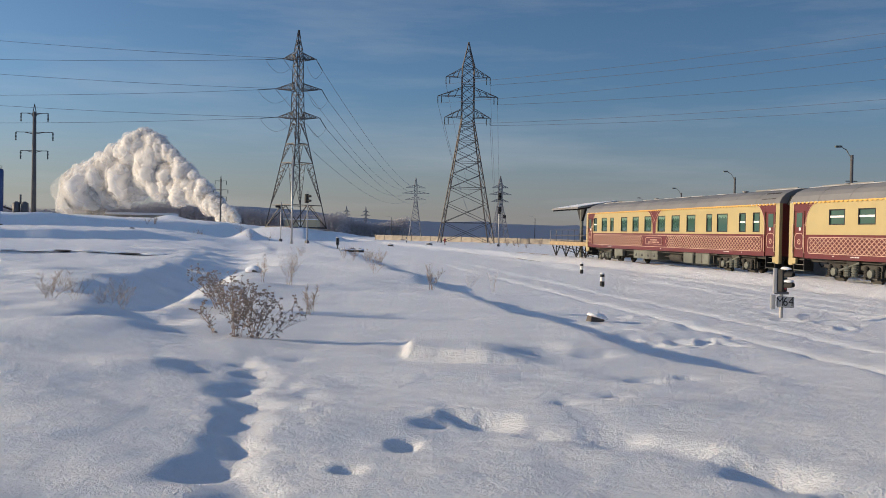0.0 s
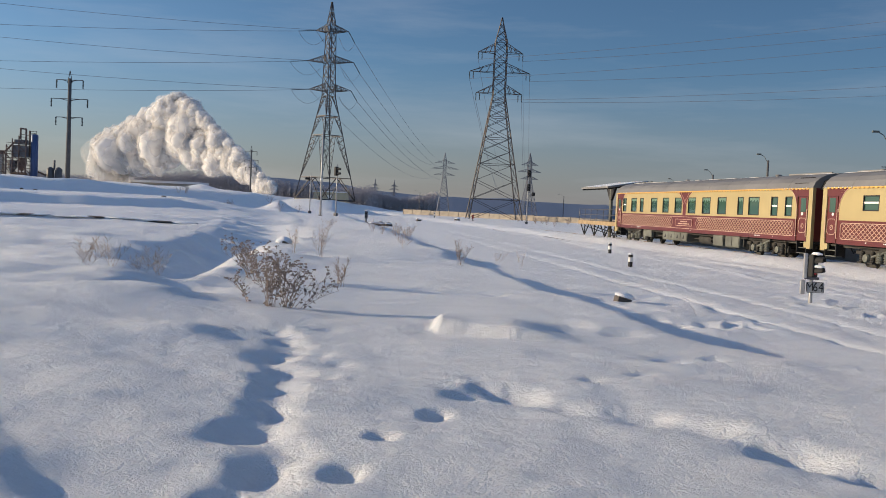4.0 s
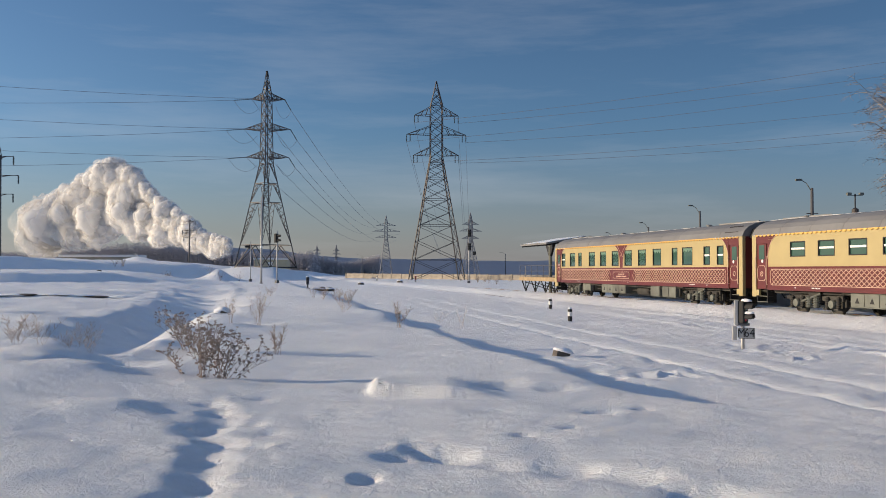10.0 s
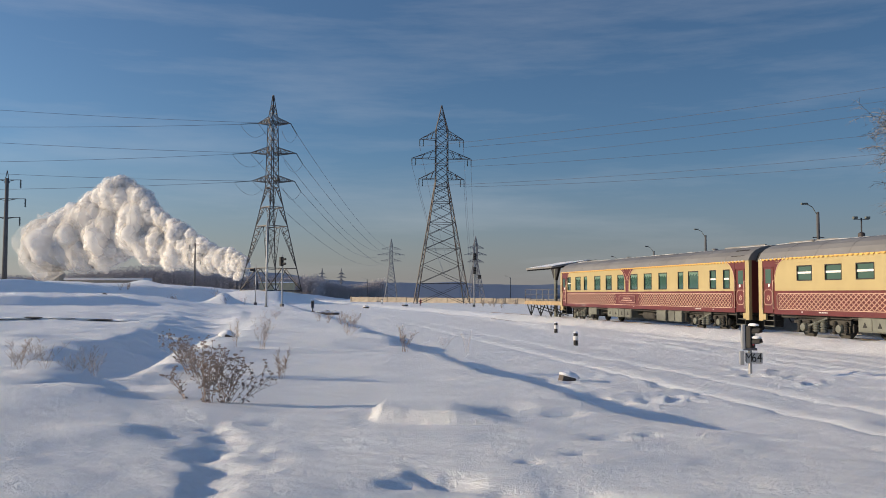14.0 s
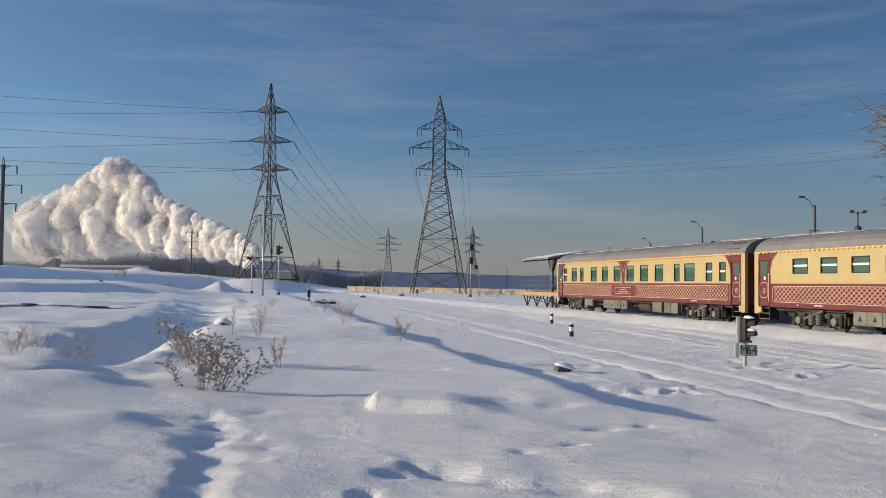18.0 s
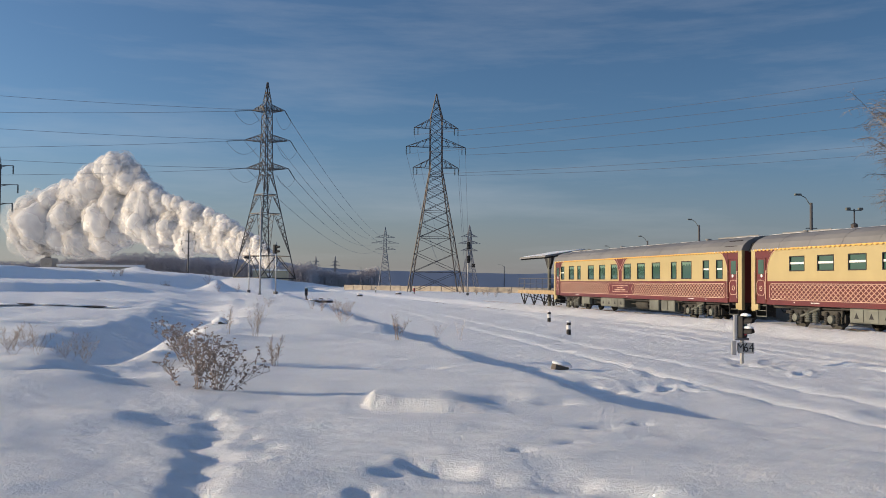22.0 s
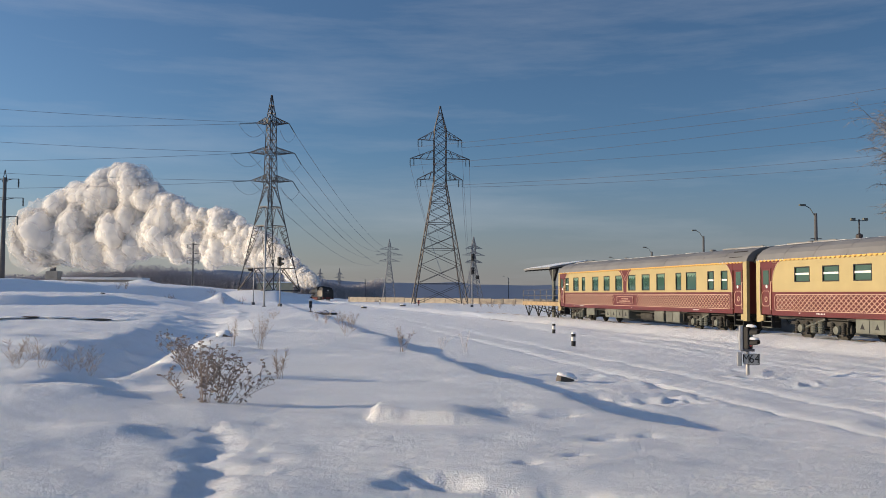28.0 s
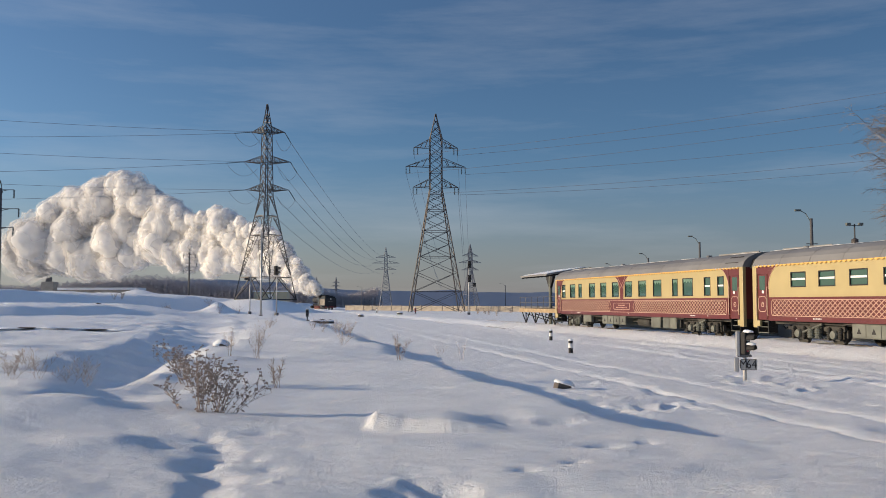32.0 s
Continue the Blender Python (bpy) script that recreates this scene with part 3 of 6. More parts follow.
    z = z + 0.10 * fbm((x + 0.3 * y) / 2.4, (y - 0.3 * x) / 1.5, 66, 3) * step(-x, 3.2, 4.6) * step(y, 9, 12) * (1 - step(y, 22, 34)) - mound(x, y, -4.5, 12.9, 0.55, 1.3, -25, 0.16, 1.4) + mound(x, y, -5.6, 13.4, 0.8, 0.9, -25, 0.08) + mound(x, y, -5.1, 24.2, 1.2, 0.8, 0, 0.10) + mound(x, y, -6.9, 34.0, 2.4, 1.3, 0, 0.12)
    # small wind-cut relief between the strip and the train
    z = z + 0.010 * fbm((x * 0.95 + y * 0.2) / 0.9, (y * 0.95 - x * 0.2) / 0.5, 68, 3) * step(y, 9, 14) * (1 - step(y, 50, 80)) * step(x, -2.5, 1.5)
    z = z + 0.010 * fbm(x / 0.8, y / 0.33, 69, 3) * step(y, 10, 13) * (1 - step(y, 30, 45)) * (1 - step(x, -1.0, 2.0))
    # trodden snow by the stump and below the signal
    for k in range(20):
        a, b = rng.uniform(3.2, 5.4), rng.uniform(15.5, 21.5)
        z = z + dent(x, y, a, b, rng.uniform(0.12, 0.24), rng.uniform(0.25, 0.7), rng.uniform(-40, 40), rng.uniform(0.012, 0.045), 0.5)
    for k in range(22):
        a, b = rng.uniform(7.6, 11.2), rng.uniform(15.5, 24.5)
        z = z + dent(x, y, a, b, rng.uniform(0.14, 0.32), rng.uniform(0.15, 0.5), rng.uniform(-60, 60), rng.uniform(0.02, 0.07), 0.6)
    return z


def height(x, y):
    return float(ground_z(np.array([x]), np.array([y]))[0])


def make_ground():
    """One sheet, fine near the strip and coarse towards the horizon."""
    fine = np.arange(-36, 36.01, 0.2)
    az = np.radians(np.concatenate([np.arange(-180, -36, 6.0), fine, np.arange(42, 180, 6.0)]))
    rr = [0.25]
    while rr[-1] < 4500:
        rr.append(rr[-1] * (1.0085 if 2.2 < rr[-1] < 135 else 1.03))
    rr = np.array(rr)
    A, Rr = np.meshgrid(az, rr)
    X, Y = np.sin(A) * Rr, np.cos(A) * Rr
    Zz = ground_z(X, Y)
    na, nr = len(az), len(rr)
    verts = np.stack([X.ravel(), Y.ravel(), Zz.ravel()], -1)
    verts = np.vstack([verts, [[0, 0, height(0.0, 0.0)]]])
    i, j = np.meshgrid(np.arange(nr - 1), np.arange(na), indexing="ij")
    jn = (j + 1) % na
    quads = np.stack([i * na + j, i * na + jn, (i + 1) * na + jn, (i + 1) * na + j], -1).reshape(-1, 4)[:, ::-1]
    tris = np.stack([np.full(na, nr * na), np.arange(na), (np.arange(na) + 1) % na], -1)[:, ::-1]
    me = bpy.data.meshes.new("ground")
    me.from_pydata(verts.tolist(), [], quads.tolist() + tris.tolist())
    me.polygons.foreach_set("use_smooth", [True] * len(me.polygons))
    me.materials.append(M["snow"])
    me.update()
    return tagged(new("ground", me), "deep drifted snow with footprints over a railway yard", "snow", kind="structure")


make_ground()


# ---------------------------------------------------------------- pylons
def suspension_pylon(name, label, h=40.4, base=5.4, waist=1.0, material="steel", turn=0.0, at=(0, 0, 0), fineness=1.0, reaches=(4.65, 6.1, 4.5)):
    """A double-circuit lattice tower with three pairs of arms."""
    t = thing(name, label, "pylon", pose(*at, 0, 0, turn), "power line pylons")
    zw, zt = h * 0.615, h * 0.872
    lv = [0, 0.17, 0.32, 0.45, 0.56, 0.66, 0.75, 0.83, 0.90, 0.955, 1.0]
    half = lambda z: base + (waist - base) * z / zw if z < zw else (waist if z < zt else waist * max(0.05, (h - z) / (h - zt)))
    zs = [zw * f for f in lv] + [zw + (zt - zw) * k / 6 for k in range(1, 7)] + [zt + (h - zt) * k / 4 for k in range(1, 5)]
    cor = ((1, 1), (-1, 1), (-1, -1), (1, -1))
    for sx, sy in cor:
        part("leg", tube(bmesh.new(), [(half(a) * sx, half(a) * sy, a) for a in zs], 0.125 * fineness, 4, 0.09 * fineness), material, t)
    for k in range(4):
        (ax, ay), (bx, by) = cor[k], cor[(k + 1) % 4]
        ps = []
        for n, (a, b) in enumerate(zip(zs, zs[1:])):
            p, q = half(a), half(b)
            ps += [((p * ax, p * ay, a), (q * bx, q * by, b)), ((p * bx, p * by, a), (q * ax, q * ay, b))]
            if n in (1, 3, 5, 7, 9, 12, 14, 16):
                ps.append(((p * ax, p * ay, a), (p * bx, p * by, a)))
        part("lattice_face", bars(ps, 0.062 * fineness), material, t)
    out = []
    for za, reach in ((zw + 0.012 * h, reaches[0]), (zw + 0.116 * h, reaches[1]), (zw + 0.212 * h, reaches[2])):
        for s in (1, -1):
            ps = []
            tip = (s * reach, 0, za)
            w = half(za)
            for sy in (1, -1):
                ps += [((s * w, sy * w, za), tip), ((s * w, sy * w, za + 0.042 * h), tip)]
                for f in (0.3, 0.6):
                    ps.append(((s * (w + (reach - w) * f), sy * w * (1 - f), za), (s * (w + (reach - w) * (f - 0.15)), sy * w * (1.15 - f), za + 0.042 * h * (1.15 - f))))
            ps.append(((s * (w + (reach - w) * 0.5), w * 0.5, za), (s * (w + (reach - w) * 0.5), -w * 0.5, za)))
            part("crossarm", bars(ps, 0.07 * fineness), material, t)
            out.append((s, tip))
    return t, out


def hang_insulators(t, tips, length=1.5, twin=True):
    for s, (x, y, z) in tips:
        for dx in ((0, -0.75 * s) if twin else (0,)):
            prof = [(0.03, 0)]
            for k in range(10):
                prof += [(0.05, -length * k / 10), (0.16, -length * (k + 0.35) / 10), (0.05, -length * (k + 0.7) / 10)]
            prof.append((0.03, -length))
            o = part("insulator_string", lathe(prof, 8), "glass_ins", t)
            o.location = (x + dx, y, z)


def wire_run(a, b, sag, n=14):
    return [Vector(a).lerp(Vector(b), k / n) - Vector((0, 0, 4 * sag * (k / n) * (1 - k / n))) for k in range(n + 1)]


def conductor(a, b, sag, r=0.036):
    p = wire_run(a, b, sag, 22)
    bm = tube(bmesh.new(), p, r, 4)
    return tagged(part("power_cable", bm, "wire"), "thin sagging overhead aluminium power cable", "cable", "power cables")


PB = Vector((4.45, 182.0, height(4.45, 182.0) - 0.2))
pyl_b, tips_b = suspension_pylon("lattice_pylon", "tall grey steel lattice pylon standing in snow", 40.9, 5.3, 1.22, turn=4, at=PB)
hang_insulators(pyl_b, tips_b)
PC = Vector((-18.9, 600.0, -1.0))
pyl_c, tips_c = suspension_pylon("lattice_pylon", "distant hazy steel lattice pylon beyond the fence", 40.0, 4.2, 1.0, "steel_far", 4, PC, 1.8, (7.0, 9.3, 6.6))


def anchor_pylon(at, turn=0.0, h=39.2):
    """A stout tension tower, corner-on: four trussed legs below a slim lattice shaft."""
    t = thing("anchor_pylon", "tall steel tension pylon with trussed legs on a snow hillock", "pylon", pose(*at, 0, 0, turn), "power line pylons")
    R0, RW, RT, zk, zt = 6.1, 1.34, 0.98, 20.7, 34.6
    rad = lambda z: R0 + (RW - R0) * z / zk if z < zk else (RW + (RT - RW) * (z - zk) / (zt - zk) if z < zt else RT * max(0.14, (h - z) / (h - zt)))
    cor = ((1, 0), (0, 1), (-1, 0), (0, -1))
    zs = [0, 4.5, 8.7, 12.9, 16.7, 20.7] + [20.7 + 13.3 * k / 7 for k in range(1, 8)] + [35.6, 37.2, h]
    P = lambda c, z, f=1.0: Vector((rad(z) * c[0] * f, rad(z) * c[1] * f, z))
    for c in cor:
        part("leg", tube(bmesh.new(), [P(c, a) for a in zs], 0.12, 4, 0.08), "steel", t)
        # on both faces beside it an inner chord makes each leg a narrow truss
        k = cor.index(c)
        for d in (cor[(k + 1) % 4], cor[k - 1]):
            for z0, z1, f1 in ((4.5, 12.9, 0.44), (12.9, 16.7, 0.42), (16.7, 20.7, 0.5)):
                ps, n = [], 6 if z0 < 5 else 4
                q0, q1 = P(c, z0), P(c, z1).lerp(P(d, z1), f1)
                for j in range(n):
                    i0, i1, w = q0.lerp(q1, j / n), q0.lerp(q1, (j + 1) / n), P(c, z0 + (z1 - z0) * (j + 0.55) / n)
                    ps += [(i0, i1), (i1, w), (i0, w)]
                part("leg_truss", bars(ps, 0.058), "steel", t)
    for k in range(4):
        c, d = cor[k], cor[(k + 1) % 4]
        ring = []
        for z, r in ((4.5, 0.11), (12.9, 0.085), (16.7, 0.07)):
            ring.append((P(c, z), P(d, z)))
        ring += [(P(c, 4.5).lerp(P(d, 4.5), 0.5), P(c, 0)), (P(c, 4.5).lerp(P(d, 4.5), 0.5), P(d, 0))]
        for a, b in ring:
            part("ring_brace", bars([(a, b)], 0.10), "steel", t)
        ps = [(P(c, 20.7), P(d, 20.7))]
        up = [z for z in zs if z >= 20.6]
        for a, b in zip(up, up[1:]):
            ps += [(P(c, a), P(d, b)), (P(d, a), P(c, b)), (P(c, b), P(d, b))]
        part("lattice_face", bars(ps, 0.06), "steel", t)
    part("base_frame", bars([(P(cor[k], 0.1), P(cor[(k + 1) % 4], 0.1)) for k in range(4)], 0.2), "steel", t)
    tips = []
    for za, left, right in ((21.6, 4.0, 4.4), (27.2, 4.5, 4.7), (33.2, 3.0, 3.5)):
        for s, reach in ((1, right), (-1, left)):
            tip = Vector((s * reach, 0, za + 0.35))
            ps = [((s * RW, 0, za), tip), ((s * RW * 0.5, 0.7, za + 1.6), tip), ((s * RW * 0.5, -0.7, za + 1.6), tip), ((0, RW, za), tip), ((0, -RW, za), tip)]
            for f in (0.15, 0.35, 0.55, 0.75):
                for sy in (1, -1):
                    lo = Vector((0, sy * RW, za)).lerp(tip, f)
                    ps += [(lo, Vector((s * RW * 0.5, sy * 0.7, za + 1.6)).lerp(tip, f + 0.08)), (lo, Vector((s * RW, 0, za)).lerp(tip, f)), (lo, Vector((s * RW * 0.5, sy * 0.7, za + 1.6)).lerp(tip, f - 0.08))]
            part("crossarm", bars(ps, 0.065), "steel", t)
            tips.append((s, tuple(tip)))
    # tension strings and the loops of cable below the arms
    for s, tip in tips:
        for way in ((Vector((-3.4, -0.6, -0.35)) if s < 0 else Vector((1.0, 2.2, -1.8))),):
            e = Vector(tip) + way
            bm = bmesh.new()
            for k in range(9):
                strut(bm, Vector(tip).lerp(e, k / 9), Vector(tip).lerp(e, (k + 0.6) / 9), 0.095, 6)
            strut(bm, tip, e, 0.05, 4)
            part("insulator_string", bm, "glass_ins", t)
            loop = wire_run(e, Vector((tip[0] * 0.45, 1.0, tip[2] - 1.2)), 2.0, 10)
            part("jumper_cable", tube(bmesh.new(), loop, 0.035, 4), "wire", t)
    return t, tips


PA = Vector((-29.4, 178.0, 2.35))
pyl_a, tips_a = anchor_pylon(PA)


def spot(p, m):
    return m @ Vector(p)


def concrete_pole(name, label, at, h, arms=(), material="concrete_dark", r=0.28):
    t = thing(name, label, "utility pole", at)
    part("pole", lathe([(r, -0.5), (r * 0.62, h)], 10), material, t, smooth=True)
    tips = []
    for z, reach in arms:
        part("crossarm", bars([((-reach, 0, z), (reach, 0, z)), ((-reach * 0.55, 0, z), (0, 0, z - 0.25)), ((reach * 0.55, 0, z), (0, 0, z - 0.25))], 0.055), "steel", t)
        for s in (1, -1):
            o = part("insulator_string", lathe([(0.03, 0)] + [v for k in range(6) for v in ((0.05, -0.18 * k), (0.13, -0.18 * k - 0.07))] + [(0.03, -1.1)], 8), "glass_ins", t)
            o.location = (s * reach, 0, z)
            tips.append((s, (s * reach, 0, z - 1.1)))
    if arms:
        part("peak", bars([((-0.3, 0, h - 0.6), (0, 0, h + 1.0)), ((0.3, 0, h - 0.6), (0, 0, h + 1.0))], 0.05), "steel", t)
    return t, tips


concrete_pole("utility_pole", "slim dark concrete power pole with three crossarms on the berm", (-53.2, 116.0, 2.7), 13.9, ((13.7, 1.75), (11.25, 2.4), (8.85, 1.75)), r=0.34)
concrete_pole("utility_pole", "slim concrete power pole with crossarms behind the berm", (-62.9, 252.0, 0.0), 16.0, ((15.5, 1.6), (13.0, 2.0), (11.0, 1.6)), r=0.3)

# cables
ma, mb, mc = pyl_a.matrix_basis, pyl_b.matrix_basis, pyl_c.matrix_basis
for (s, tip), (_, tip_c), z_end in zip(tips_a, tips_c, (30.8, 17.4, 36.8, 20.2, 43.3, 27.2)):
    conductor(spot((tip[0] + 1.0, 2.2, tip[2] - 1.8) if s > 0 else tip, ma), spot((tip_c[0], tip_c[1], tip_c[2] - 1.5), mc), 7, 0.045)
    conductor(spot(tip, ma) if s > 0 else spot((tip[0] - 3.4, -0.6, tip[2] - 0.35), ma), Vector((-190.0, 122 + 18 * s, z_end)), 3)
for (s, tip), z_end in zip(tips_b, (41.0, 42.7, 48.6, 54.3, 57.8, 60.1)):
    conductor(spot((tip[0], tip[1], tip[2] - 1.5), mb), Vector((210.0, 118 + 6 * s, z_end)), 4.5)
    conductor(spot((tip[0], tip[1], tip[2] - 1.5), mb), Vector((40 + tip[0], 700.0, tip[2] - 3)), 20)


# ---------------------------------------------------------------- fence, woods and ridges
def make_fence():
    f = thing("concrete_fence", "long pale concrete panel fence across the snow", "fence", kind="structure")
    a, b = Vector((-16.8, 222, -0.3)), Vector((34, 168, -0.4))
    n = 22
    d = (b - a) / n
    yaw = math.degrees(math.atan2(d.y, d.x))
    panel = part("fence_panel", boxed(0.06, d.length - 0.06, -0.08, 0.08, -1.2, 1.45, 0.03), "fence", f)
    post = part("fence_post", boxed(-0.14, 0.14, -0.16, 0.16, -1.2, 1.55, 0.02), "fence", f)
    for k in range(n):
        p = a + d * k
        m = pose(p.x, p.y, p.z + 0.03 * math.sin(k * 1.7), 0, 0, yaw)
        (panel if k == 0 else again(panel, m)).matrix_basis = m
        (post if k == 0 else again(post, m)).matrix_basis = m


make_fence()


def woods(name, label, x0, x1, y0, slope, hgt, depth, n, material, seed, zbase=-2.0, thick=1.0):
    """A belt of bare trees: thin trunks and twiggy crowns, too many to count."""
    rng = random.Random(seed)
    vs, fs = [], []

    def tri(a, b, c):
        k = len(vs)
        vs.extend((a, b, c))
        fs.append((k, k + 1, k + 2))
    for _ in range(n):
        u = rng.random()
        x, y = x0 + (x1 - x0) * u, y0 + slope * u + rng.random() * depth
        h = hgt * (0.72 + 0.28 * math.sin(u * 9 + seed) * 0.5 + 0.22 * rng.random())
        w = 0.35 * thick
        z = zbase
        tri((x - w, y, z), (x + w, y, z), (x, y, z + h))
        for _ in range(16):
            f = rng.uniform(0.1, 1.0)
            s = hgt * 0.11 * thick * (1.15 - f * 0.8)
            cx, cz = x + rng.uniform(-1, 1) * s * 1.4, z + h * f
            tri((cx - s * rng.random(), y + rng.uniform(-2, 2), cz - s * rng.random()), (cx + s * rng.random(), y + rng.uniform(-2, 2), cz - s * 0.5 * rng.random()), (cx + rng.uniform(-0.5, 0.5) * s, y, cz + s * rng.random()))
    me = bpy.data.meshes.new(name)
    me.from_pydata(vs, [], fs)
    me.materials.append(M[material])
    return tagged(new(name, me), label, "trees", kind="stuff")


woods("bare_woods", "belt of bare grey winter trees in frosty haze", -225, -45, 430, -30, 17.0, 30, 7000, "forest", 3, -3, 0.34)
woods("bare_woods", "hazy belt of bare winter trees below the ridge", -100, -24, 600, 40, 19, 40, 4500, "forest", 5, -6, 0.36)
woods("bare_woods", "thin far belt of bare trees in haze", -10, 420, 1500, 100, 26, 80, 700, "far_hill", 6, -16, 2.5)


def ridge(name, label, y, x0, x1, top, seed, material="far_hill", base=-40.0):
    """A wooded skyline ridge far away."""
    n = 120
    bm = bmesh.new()
    cols = []
    for k in range(n + 1):
        x = x0 + (x1 - x0) * k / n
        h = top * (0.75 + 0.35 * float(lattice(np.array([k / 17.0]), np.array([seed * 1.0]), seed)[0]) + 0.05 * float(lattice(np.array([k / 2.0]), np.array([1.0]), seed)[0]))
        cols.append([bm.verts.new((x, y, base)), bm.verts.new((x, y + 20, h)), bm.verts.new((x, y + 400, h * 0.8))])
    for a, b in zip(cols, cols[1:]):
        bm.faces.new((a[0], b[0], b[1], a[1]))
        bm.faces.new((a[1], b[1], b[2], a[2]))
    return tagged(part(name, bm, material), label, "hill", kind="structure")


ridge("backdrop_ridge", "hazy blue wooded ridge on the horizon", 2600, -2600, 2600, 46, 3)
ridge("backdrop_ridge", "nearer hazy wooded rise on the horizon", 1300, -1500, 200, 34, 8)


# ---------------------------------------------------------------- the train
TU = pose(TRAIN.x, TRAIN.y, 0, 0, 0, TRAIN_YAW - 90)      # x along the train towards the yard's near end, y into the coach
L_COACH, W_COACH = 25.95, 3.06


def side_wall(x0, x1, z0, z1, holes, y0=0.0, y1=0.10):
    """A wall with rectangular openings (x0, x1, z0, z1) all in one row."""
    bm = bmesh.new()
    zb, zt = min(h[2] for h in holes), max(h[3] for h in holes)
    box(bm, x0, x1, y0, y1, z0, zb)
    box(bm, x0, x1, y0, y1, zt, z1)
    at = x0
    for a, b, _, _ in sorted(holes):
        box(bm, at, a, y0, y1, zb, zt)
        at = b
    box(bm, at, x1, y0, y1, zb, zt)
    return bm


def lattice_bars(x0, x1, z0, z1, pitch, r, y=-0.012):
    """Crossing diagonal mouldings cut off at the border."""
    bm = bmesh.new()
    h = z1 - z0
    k = 0.74
    n = int((x1 - x0 + h / k) / pitch) + 2
    for i in range(-int(h / k / pitch) - 1, n):
        for sgn in (1, -1):
            xa = x0 + i * pitch if sgn > 0 else x0 + i * pitch
            a, b = (xa, z0), (xa + h / k, z1)
            if sgn < 0:
                a, b = (xa, z1), (xa + h / k, z0)
            t0, t1 = max(0, (x0 - a[0]) / (b[0] - a[0])), min(1, (x1 - a[0]) / (b[0] - a[0]))
            if t1 - t0 > 0.05:
                p = lambda t: (a[0] + (b[0] - a[0]) * t, y, a[1] + (b[1] - a[1]) * t)
                strut(bm, p(t0), p(t1), r, 4, caps=False)
    return bm


def border(x0, x1, z0, z1, r, y=-0.014, cut=0.1):
    pts = [(x0 + cut, z0), (x1 - cut, z0), (x1, z0 + cut), (x1, z1 - cut), (x1 - cut, z1), (x0 + cut, z1), (x0, z1 - cut), (x0, z0 + cut)]
    bm = bmesh.new()
    for a, b in zip(pts, pts[1:] + pts[:1]):
        strut(bm, (a[0], y, a[1]), (b[0], y, b[1]), r, 4)
    return bm


def arc_panel(xa, xb, ztop, zlow, y=-0.006, depth=0.012, n=12):
    """A maroon corner whose edge sweeps in a quarter curve from (xb, ztop) down to (xa, zlow); flat along x = xa."""
    out = [(xa, ztop)]
    for k in range(n + 1):
        a = math.pi / 2 * k / n
        out.append((xb + (xa - xb) * math.sin(a), zlow + (ztop - zlow) * math.cos(a)))
    bm = bmesh.new()
    f = [bm.verts.new((x, y, z)) for x, z in out]
    b = [bm.verts.new((x, y + depth, z)) for x, z in out]
    m = len(f)
    bm.faces.new(f)
    bm.faces.new(b[::-1])
    for i in range(m):
        bm.faces.new((f[i], b[i], b[(i + 1) % m], f[(i + 1) % m]))
    bmesh.ops.recalc_face_normals(bm, faces=bm.faces)
    return bm


def coach_window(t, a, b, z0, z1, bars_at=(), curtain=False):
    w = part("window", side_frame(a - 0.015, b + 0.015, z0 - 0.015, z1 + 0.015, 0.045), "black", t)
    part("pane", boxed(a + 0.03, b - 0.03, 0.045, 0.06, z0 + 0.03, z1 - 0.03), "glass", w)
    for z in bars_at:
        part("sash_bar", boxed(a + 0.03, b - 0.03, 0.02, 0.045, z - 0.045, z + 0.045, 0.006), "white", w)
    if curtain:
        bm = bmesh.new()
        n = 10
        rows = []
        for k in range(n + 1):
            x, drop, y = a + 0.03 + (b - a - 0.06) * k / n, 0.16 + 0.07 * math.sin(k * 2.1 + a), 0.034 + 0.004 * (k % 2)
            rows.append([bm.verts.new(c) for c in ((x, y, z1 - 0.03), (x, y, z1 - 0.03 - drop), (x, 0.043, z1 - 0.03 - drop), (x, 0.043, z1 - 0.03))])
        for p, q in zip(rows, rows[1:]):
            for j in range(4):
                bm.faces.new((p[j], p[(j + 1) % 4], q[(j + 1) % 4], q[j]))
        bm.faces.new(rows[0][::-1])
        bm.faces.new(rows[-1])
        bmesh.ops.recalc_face_normals(bm, faces=bm.faces)
        part("curtain", bm, "curtain", w)


def side_frame(x0, x1, z0, z1, w, y0=-0.008, y1=0.05):
    bm = bmesh.new()
    box(bm, x0, x1, y0, y1, z0, z0 + w)
    box(bm, x0, x1, y0, y1, z1 - w, z1)
    box(bm, x0, x0 + w, y0, y1, z0 + w, z1 - w)
    box(bm, x1 - w, x1, y0, y1, z0 + w, z1 - w)
    return bm


M["curtain"] = mat("pale_green_curtain", (0.13, 0.22, 0.17), 0.9, 0, 0.15, 5)


